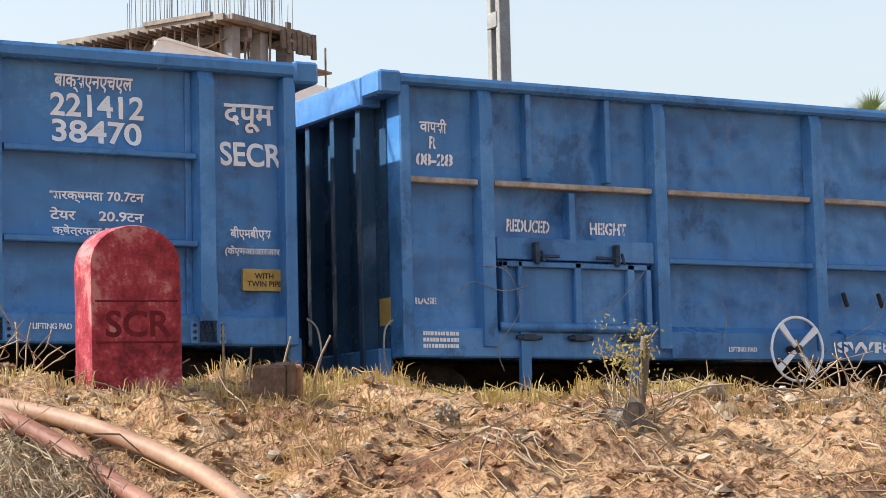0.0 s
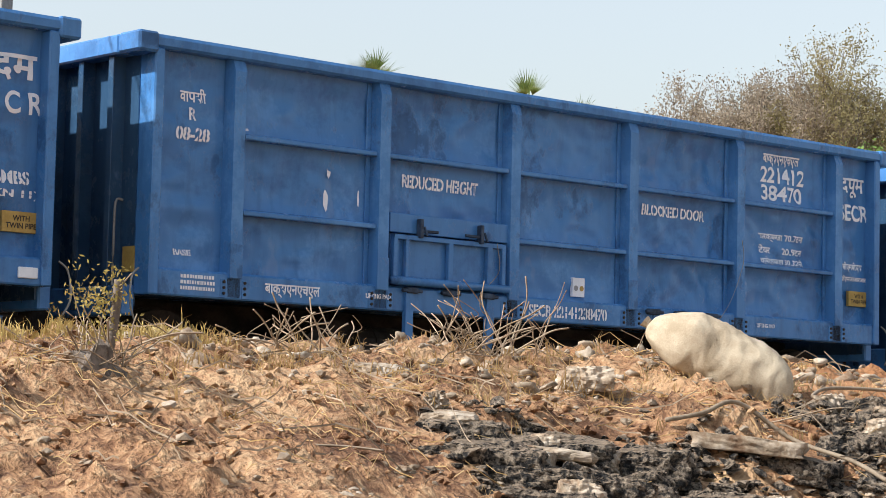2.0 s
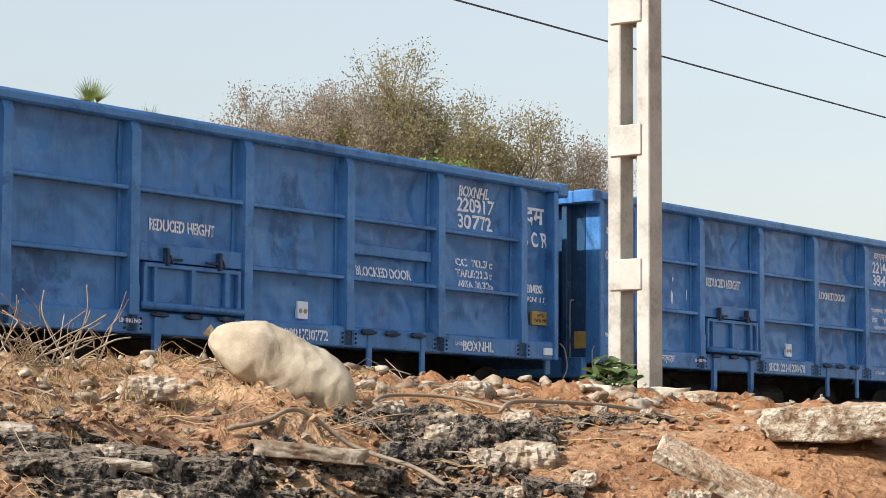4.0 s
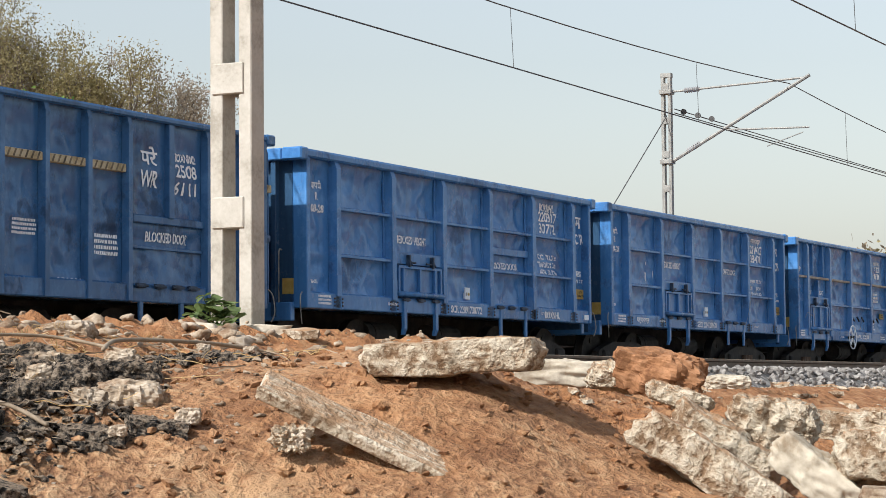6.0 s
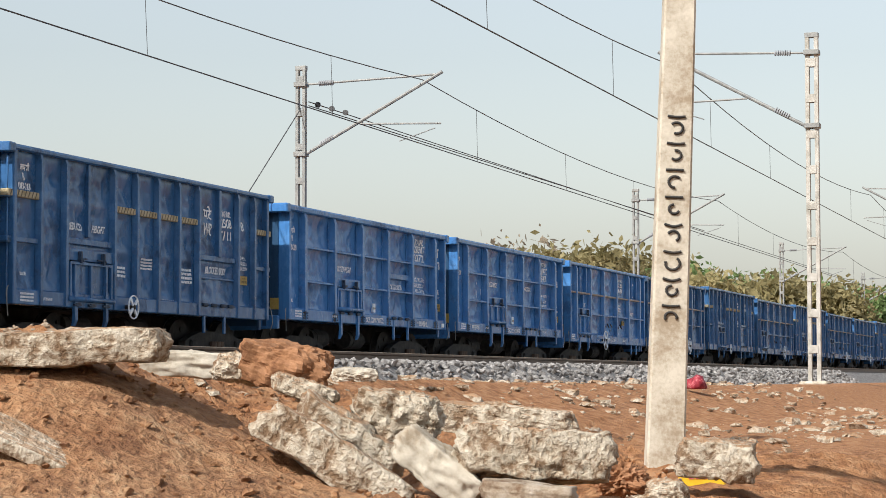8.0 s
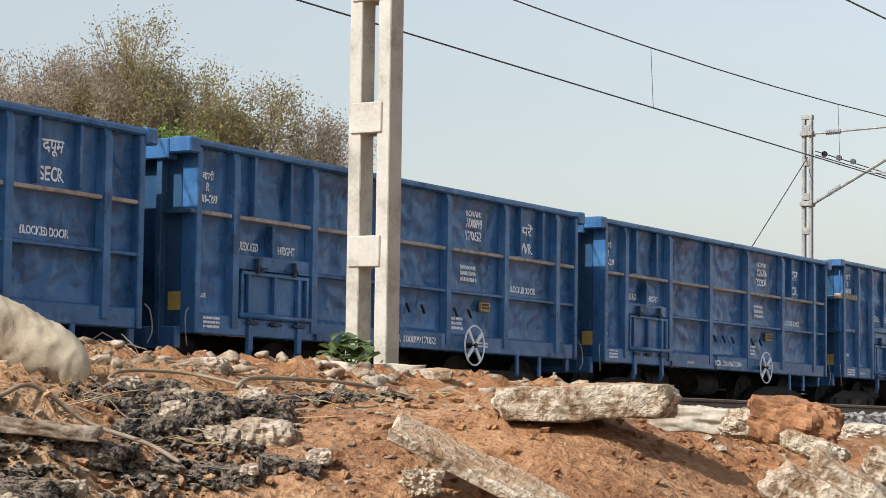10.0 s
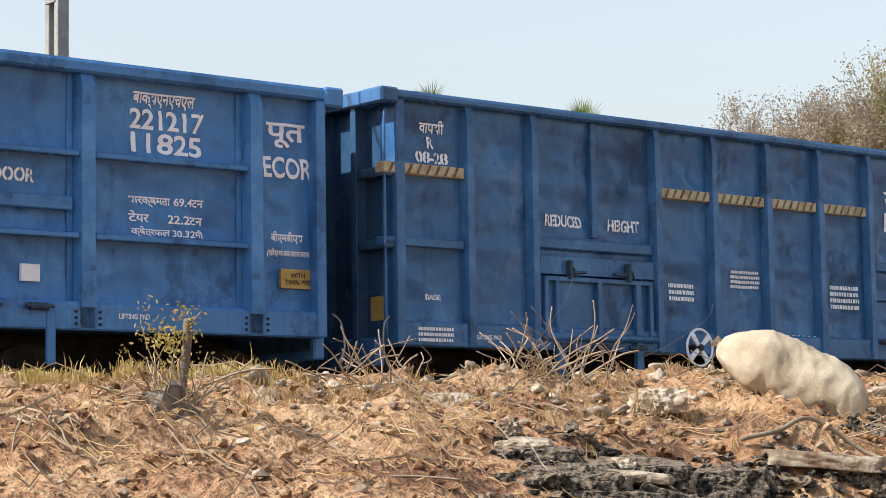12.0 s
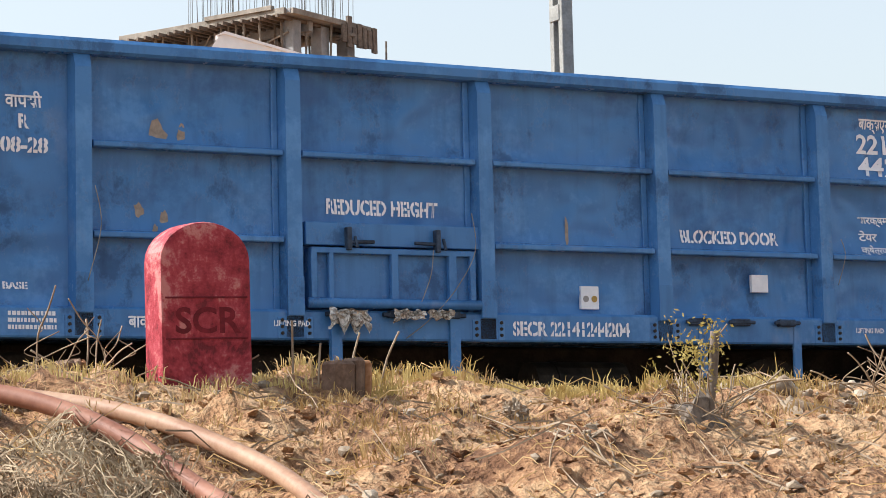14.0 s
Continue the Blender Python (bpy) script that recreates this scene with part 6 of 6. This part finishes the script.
def make_block(x, y, k):
    z = ground_z(x, y)
    b = thing("broken_post", boxed(-0.085 * k, 0.0, -0.05, 0.05, -0.06, 0.075 * k, 0.012), POST_BRICK, "stump of a broken brown masonry post", "post", at=pose(x, y, z + 0.025, 0, 2, 12))
    part("brick", boxed(0.004, 0.045 * k, -0.05, 0.055, -0.06, 0.09 * k, 0.012), POST_BRICK, b)
    part("brick", boxed(0.05 * k, 0.08 * k, -0.045, 0.05, -0.06, 0.083 * k, 0.012), CLOD, b)


make_block(3.14, 6.86, 0.95)
make_block(2.3, 7.25, 0.5)

# yellow crate by the pole and a red rag far off
cr = empty("crate", "yellow painted box with red marks beside the pole", "box", at=pose(11.8, 2.24, -0.6, 0, 0, -75))
part("box_wall", boxed(-0.12, 0.12, -0.08, 0.08, 0, 0.2, 0.01), surface("bright_yellow_paint", [(0.6, 0.36, 0.01), (0.7, 0.45, 0.02)], 8, 60, 0.6, 0.2), cr)
part("lettering", bars(2, 0.15, 0.11, RED, 3), None, cr, "red marks", (0, -0.082, 0.1))
rg = bmesh.new()
bmesh.ops.create_icosphere(rg, subdivisions=2, radius=0.5)
for v in rg.verts:
    v.co = Vector((v.co.x * 0.42, v.co.y * 0.3, max(v.co.z, -0.1) * 0.34)) * (1 + 0.25 * noise.noise(v.co * 3))
thing("red_cloth", rg, RED, "crumpled red cloth on the ground by the line", "cloth", at=(31.5, 6.1, -0.12), smooth=True)

# ---- loose stones and clods ----
rnd = random.Random(77)


def sown(n, fx, fy, s0, s1, power=2.0, keep=lambda x, y: True, sink=0.25):
    P = []
    while len(P) < n:
        x, y = fx(), fy()
        if keep(x, y):
            s = s0 + (s1 - s0) * rnd.random() ** power
            P.append((x, y, ground_z(x, y) + s * (0.35 - sink), s))
    return P


U = rnd.uniform
scatter("loose_stones", sown(2600, lambda: U(1.8, 9.5), lambda: U(4.6, 7.6), 0.008, 0.05, 3.5), range(40, 48), ROCK, "loose pale stones on the bank", "stones", 0.65, 0.34, 1, False)
scatter("crest_stones", sown(1100, lambda: U(4.6, 13.5), lambda: U(6.3, 7.9), 0.015, 0.1, 2.6), range(60, 68), ROCK, "pale rubble along the top of the bank", "stones", 0.65, 0.4, 2, True)
scatter("earth_clods", sown(7000, lambda: U(5.6, 13.5), lambda: U(2.4, 6.2), 0.006, 0.05, 3.5), range(50, 58), SOIL, "red earth clods on the heap", "clods", 0.8, 0.5, 1, False)
scatter("bank_clods", sown(3500, lambda: U(2.2, 6.2), lambda: U(4.8, 6.9), 0.006, 0.04, 3.5), range(52, 58), SOIL, "crumbled red earth over the bank", "clods", 0.8, 0.5, 1, False)
scatter("field_stones", sown(1500, lambda: U(11, 42), lambda: U(2.5, 8.0), 0.03, 0.2, 4.0), range(70, 76), PALE_ROCK, "pale stones strewn over the red ground", "stones", 0.6, 0.35)


def tar_band(n, a, b, wid):
    P = []
    for _ in range(n):
        u = rnd.random()
        x = a[0] + (b[0] - a[0]) * u + rnd.gauss(0, wid)
        y = a[1] + (b[1] - a[1]) * u + rnd.gauss(0, wid)
        s = 0.012 + 0.05 * rnd.random() ** 2.0
        P.append((x, y, ground_z(x, y) + s * 0.35, s))
    return P


tar = tar_band(900, (5.3, 5.7), (6.4, 5.5), 0.12) + tar_band(800, (5.0, 5.3), (6.2, 5.2), 0.1) + tar_band(600, (7.3, 5.8), (7.7, 5.4), 0.12) + tar_band(350, (8.1, 5.45), (8.6, 5.3), 0.09) + tar_band(420, (6.6, 5.2), (7.2, 5.1), 0.12)
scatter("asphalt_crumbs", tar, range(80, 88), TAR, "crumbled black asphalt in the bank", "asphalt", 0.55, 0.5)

# ---- dry grass, straw, twigs ----


def blades(name, places, mat, label, cat, seed, lean=0.5, wide=0.0017):
    """places: (x, y, z, height, number). Each blade: a bent tapering strip of three triangles."""
    rs = np.random.RandomState(seed)
    V, F, k = [], [], 0
    for x, y, z, h, n in places:
        for _ in range(n):
            a, L = rs.uniform(0, 6.28), h * rs.uniform(0.5, 1.25)
            le = lean * rs.uniform(0.2, 1.5)
            bx, by_ = x + rs.normal(0, 0.022), y + rs.normal(0, 0.022)
            dx, dy = math.cos(a) * le * L, math.sin(a) * le * L
            w = wide * rs.uniform(0.6, 1.5)
            px, py = w * 0.87, -w * 0.5
            V += [(bx - px, by_ - py, z - 0.01), (bx + px, by_ + py, z - 0.01), (bx + dx * 0.35 - px * 0.8, by_ + dy * 0.35 - py * 0.8, z + L * 0.6), (bx + dx * 0.35 + px * 0.8, by_ + dy * 0.35 + py * 0.8, z + L * 0.6), (bx + dx, by_ + dy, z + L * (1 - 0.3 * le))]
            F += [(k, k + 1, k + 3), (k, k + 3, k + 2), (k + 2, k + 3, k + 4)]
            k += 5
    me = bpy.data.meshes.new(name)
    me.from_pydata(V, [], F)
    me.materials.append(mat)
    return tagged(new(name, me), label, cat, kind="stuff")


def tufts(n, fx, fy, h0, h1, blades_n):
    P = []
    for _ in range(n):
        x, y = fx(), fy()
        P.append((x, y, ground_z(x, y), U(h0, h1), blades_n))
    return P


OLD_STRAW = surface("weathered_grey_straw", [(0.16, 0.11, 0.07), (0.34, 0.26, 0.17), (0.5, 0.41, 0.28)], 5, 40, 0.85, 0.0, vary=0.4)
GREENISH = surface("greenish_straw", [(0.4, 0.27, 0.08), (0.56, 0.41, 0.14), (0.66, 0.52, 0.23)], 3, 40, 0.8, 0.0, vary=0.25)
blades("crest_grass", tufts(620, lambda: U(3.25, 5.1), lambda: U(6.85, 7.35), 0.02, 0.05, 12) + tufts(200, lambda: U(2.0, 3.3), lambda: U(6.85, 7.35), 0.02, 0.05, 10) + tufts(60, lambda: U(3.0, 5.4), lambda: U(6.9, 7.3), 0.05, 0.1, 4), GREENISH, "short yellow-green grass along the crest", "grass", 1)
blades("dry_grass", tufts(260, lambda: U(1.7, 3.6), lambda: U(5.9, 7.3), 0.03, 0.07, 8) + tufts(300, lambda: U(2.5, 9.5), lambda: U(5.6, 7.2), 0.02, 0.06, 6) + tufts(160, lambda: U(4.5, 8), lambda: U(6.2, 7.1), 0.04, 0.1, 7), STRAW, "dry straw-coloured grass on the bank", "grass", 2, 1.0)
blades("straw_mat", tufts(330, lambda: U(1.5, 2.2), lambda: U(5.2, 6.2), 0.04, 0.09, 8), OLD_STRAW, "matted dry straw below the marker stone", "grass", 3, 1.6, 0.002)


def straws(name, n, fx, fy, l0, l1, mat, label, seed, lift=0.012, r=0.0016, upright=0.25):
    rs = np.random.RandomState(seed)
    V, F, k = [], [], 0
    for _ in range(n):
        x, y = fx(), fy()
        a, L = rs.uniform(0, 6.28), rs.uniform(l0, l1)
        b = rs.uniform(-0.6, 0.6)
        e = rs.uniform(-0.1, upright)
        for j in range(5):
            t = j / 4 - 0.5
            xx, yy = x + L * t * math.cos(a + b * t), y + L * t * math.sin(a + b * t)
            z = ground_z(xx, yy) + lift * rs.uniform(0.3, 1.2) + max(0, e) * L * (t + 0.5)
            V += [(xx, yy, z - r), (xx, yy, z + r)]
            if j:
                F.append((k + 2 * j - 2, k + 2 * j, k + 2 * j + 1, k + 2 * j - 1))
        k += 10
    me = bpy.data.meshes.new(name)
    me.from_pydata(V, [], F)
    me.materials.append(mat)
    return tagged(new(name, me), label, "straw", kind="stuff")


straws("fallen_straw", 650, lambda: U(1.7, 9.0), lambda: U(5.0, 7.2), 0.05, 0.28, STRAW, "fallen straw and stalks lying over the bank", 5)
straws("grey_straw", 700, lambda: U(1.5, 2.15), lambda: U(5.2, 6.3), 0.06, 0.22, OLD_STRAW, "matted weathered straw and roots", 8, 0.03, 0.002, 0.5)
straws("fallen_twigs", 220, lambda: U(2.0, 9.5), lambda: U(5.0, 7.2), 0.1, 0.4, TWIG, "thin dead stalks lying over the bank", 6, 0.02, 0.0028)


def twigs(x, y, n, length, seed, label, up=0.7, r=0.003, width=0.3, leaves=None):
    rnd = random.Random(seed)
    z = ground_z(x, y)
    ob = empty("dead_branches", label, "branches", "dead branches on the bank", at=(x, y, z))
    for i in range(n):
        a = rnd.uniform(0, 6.28)
        d = Vector((math.cos(a), math.sin(a) * 0.7, rnd.uniform(0.1, 2.2) * up)).normalized()
        p = Vector((rnd.uniform(-width, width) * 0.75, rnd.uniform(-width, width) * -0.5, -0.01))
        pts = [p]
        L = length * rnd.uniform(0.5, 1.2)
        for k in range(4):
            d = (d + Vector((rnd.uniform(-1, 1), rnd.uniform(-1, 1), rnd.uniform(-0.9, 0.5))) * 0.3).normalized()
            pts.append(pts[-1] + d * L / 4)
        br = part("branch", tube_mesh("branch", pts, r * rnd.uniform(0.6, 1.3), TWIG, 4), None, ob)
        if rnd.random() < 0.6:
            q = pts[2]
            part("twig", tube_mesh("twig", [q, q + Vector((rnd.uniform(-1, 1), rnd.uniform(-1, 1), 0.4)) * L * 0.2, q + Vector((rnd.uniform(-1, 1), rnd.uniform(-1, 1), 0.7)) * L * 0.35], r * 0.6, TWIG, 4), None, br)
    if leaves:
        tips = [Vector((rnd.gauss(-0.02, 0.06), rnd.gauss(0, 0.05), abs(rnd.gauss(0.2, 0.06)))) for _ in range(leaves)]
        tagged(part("foliage", leaf_cloud(tips, 6, 0.009, 0.018, seed, GREEN_YELLOW, "foliage"), None, ob, "small yellowing leaves"), kind="stuff")
    return ob


twigs(2.2, 7.1, 20, 0.3, 1, "tangle of dead stalks by the marker stone")
twigs(2.75, 6.9, 7, 0.35, 2, "dead stalks leaning on the marker stone", 0.35)
twigs(5.65, 7.05, 24, 0.28, 3, "tangle of dead thorn twigs on the crest", 0.55, width=0.3)
twigs(6.55, 7.0, 48, 0.34, 4, "thick tangle of dead branches on the crest", 0.75, width=0.3)
twigs(7.2, 7.0, 9, 0.26, 5, "dead forked twigs on the crest", 0.5)
twigs(6.35, 6.45, 26, 0.3, 6, "dead roots hanging over the bank", -0.25, 0.003)
twigs(3.35, 5.75, 30, 0.28, 7, "bleached roots hanging from the bank", -0.5, 0.004, 0.12)
twigs(4.2, 5.6, 10, 0.4, 8, "dead stalks sliding down the bank", -0.2, 0.004)
twigs(7.0, 5.9, 12, 0.3, 12, "thin dead stalks among rubble", 0.2, 0.003)
bush = twigs(4.06, 6.1, 26, 0.3, 9, "small thorny bush with yellowing leaves", 1.0, 0.003, 0.12, 75)
part("stump", tube_mesh("stump", [(0.0, 0, -0.06), (0.02, 0, 0.06), (0.035, 0, 0.16), (0.045, 0.0, 0.27)], 0.016, BARK, 7), None, bush, "broken upright stump")
part("root_clump", stone_mesh(91, BARK, "root_clump", 1.2, 0.6, 2), None, bush, "", Matrix.Translation((-0.02, 0, -0.03)) @ Matrix.Diagonal((0.12, 0.1, 0.16, 1)))
for x, y, h, le in ((3.18, 6.95, 0.2, 0.05), (3.3, 6.95, 0.19, 0.08), (2.98, 6.95, 0.18, 0.0), (3.05, 6.9, 0.13, 0.01)):
    z = ground_z(x, y)
    thing("dry_stalk", tube_mesh("dry_stalk", [(x, y, z - 0.02), (x + le * 0.4, y, z + h * 0.5), (x + le, y, z + h)], 0.004, TWIG, 5), None, "single bleached stalk standing on the crest", "stalk", "stalks")


def make_weed(x, y, seed):
    rnd = random.Random(seed)
    z = ground_z(x, y) + 0.02
    w = empty("green_weed", "leafy green weed at the foot of the mast", "weed", at=(x, y, z))
    for i in range(60):
        a, e = rnd.uniform(0, 6.28), rnd.uniform(0.1, 1.4)
        c = Vector((math.cos(a) * math.cos(e) * 0.2, math.sin(a) * math.cos(e) * 0.2, math.sin(e) * 0.26)) * rnd.uniform(0.4, 1.1)
        s = rnd.uniform(0.035, 0.065)
        u = Vector((rnd.uniform(-1, 1), rnd.uniform(-1, 1), rnd.uniform(-0.3, 0.6))).normalized()
        v = u.cross(Vector((rnd.uniform(-0.4, 0.4), rnd.uniform(-0.4, 0.4), 1))).normalized()
        n = u.cross(v) * 0.01
        bm = bmesh.new()
        ring = [bm.verts.new(c + s * (u * math.cos(t) + v * 0.85 * math.sin(t)) + n * math.cos(2 * t)) for t in (6.283 * k / 8 for k in range(8))]
        bm.faces.new(ring)
        part("leaf", bm, LEAF, w)
        if i % 3 == 0:
            part("stem", tube_mesh("stem", [(0, 0, 0), tuple(c * 0.5 + Vector((0, 0, 0.02))), tuple(c)], 0.004, LEAF, 4), None, w)


make_weed(11.3, 7.2, 3)


# ---- what moves ----


def travel(t):
    for (a, u), (b, v) in zip(TRAIN_KEYS, TRAIN_KEYS[1:]):
        if t <= b:
            return u + (v - u) * (t - a) / (b - a)
    return TRAIN_KEYS[-1][1]


def motions():
    for w, x in TRAIN_THINGS:
        walk(w, [(t, pose(x + s, TRACK_Y, Z0)) for t, s in TRAIN_KEYS])
        if x > 45:
            continue
        for ob in w.children_recursive:
            if ob.name.split(".")[0] == "wheelset":
                side = ob.matrix_basis.translation.x
                walk(ob, [(k / 10, pose(side, 0, 0.5, 0, math.degrees(travel(k / 10) / 0.5) % 360, 0)) for k in range(141)])


motions()
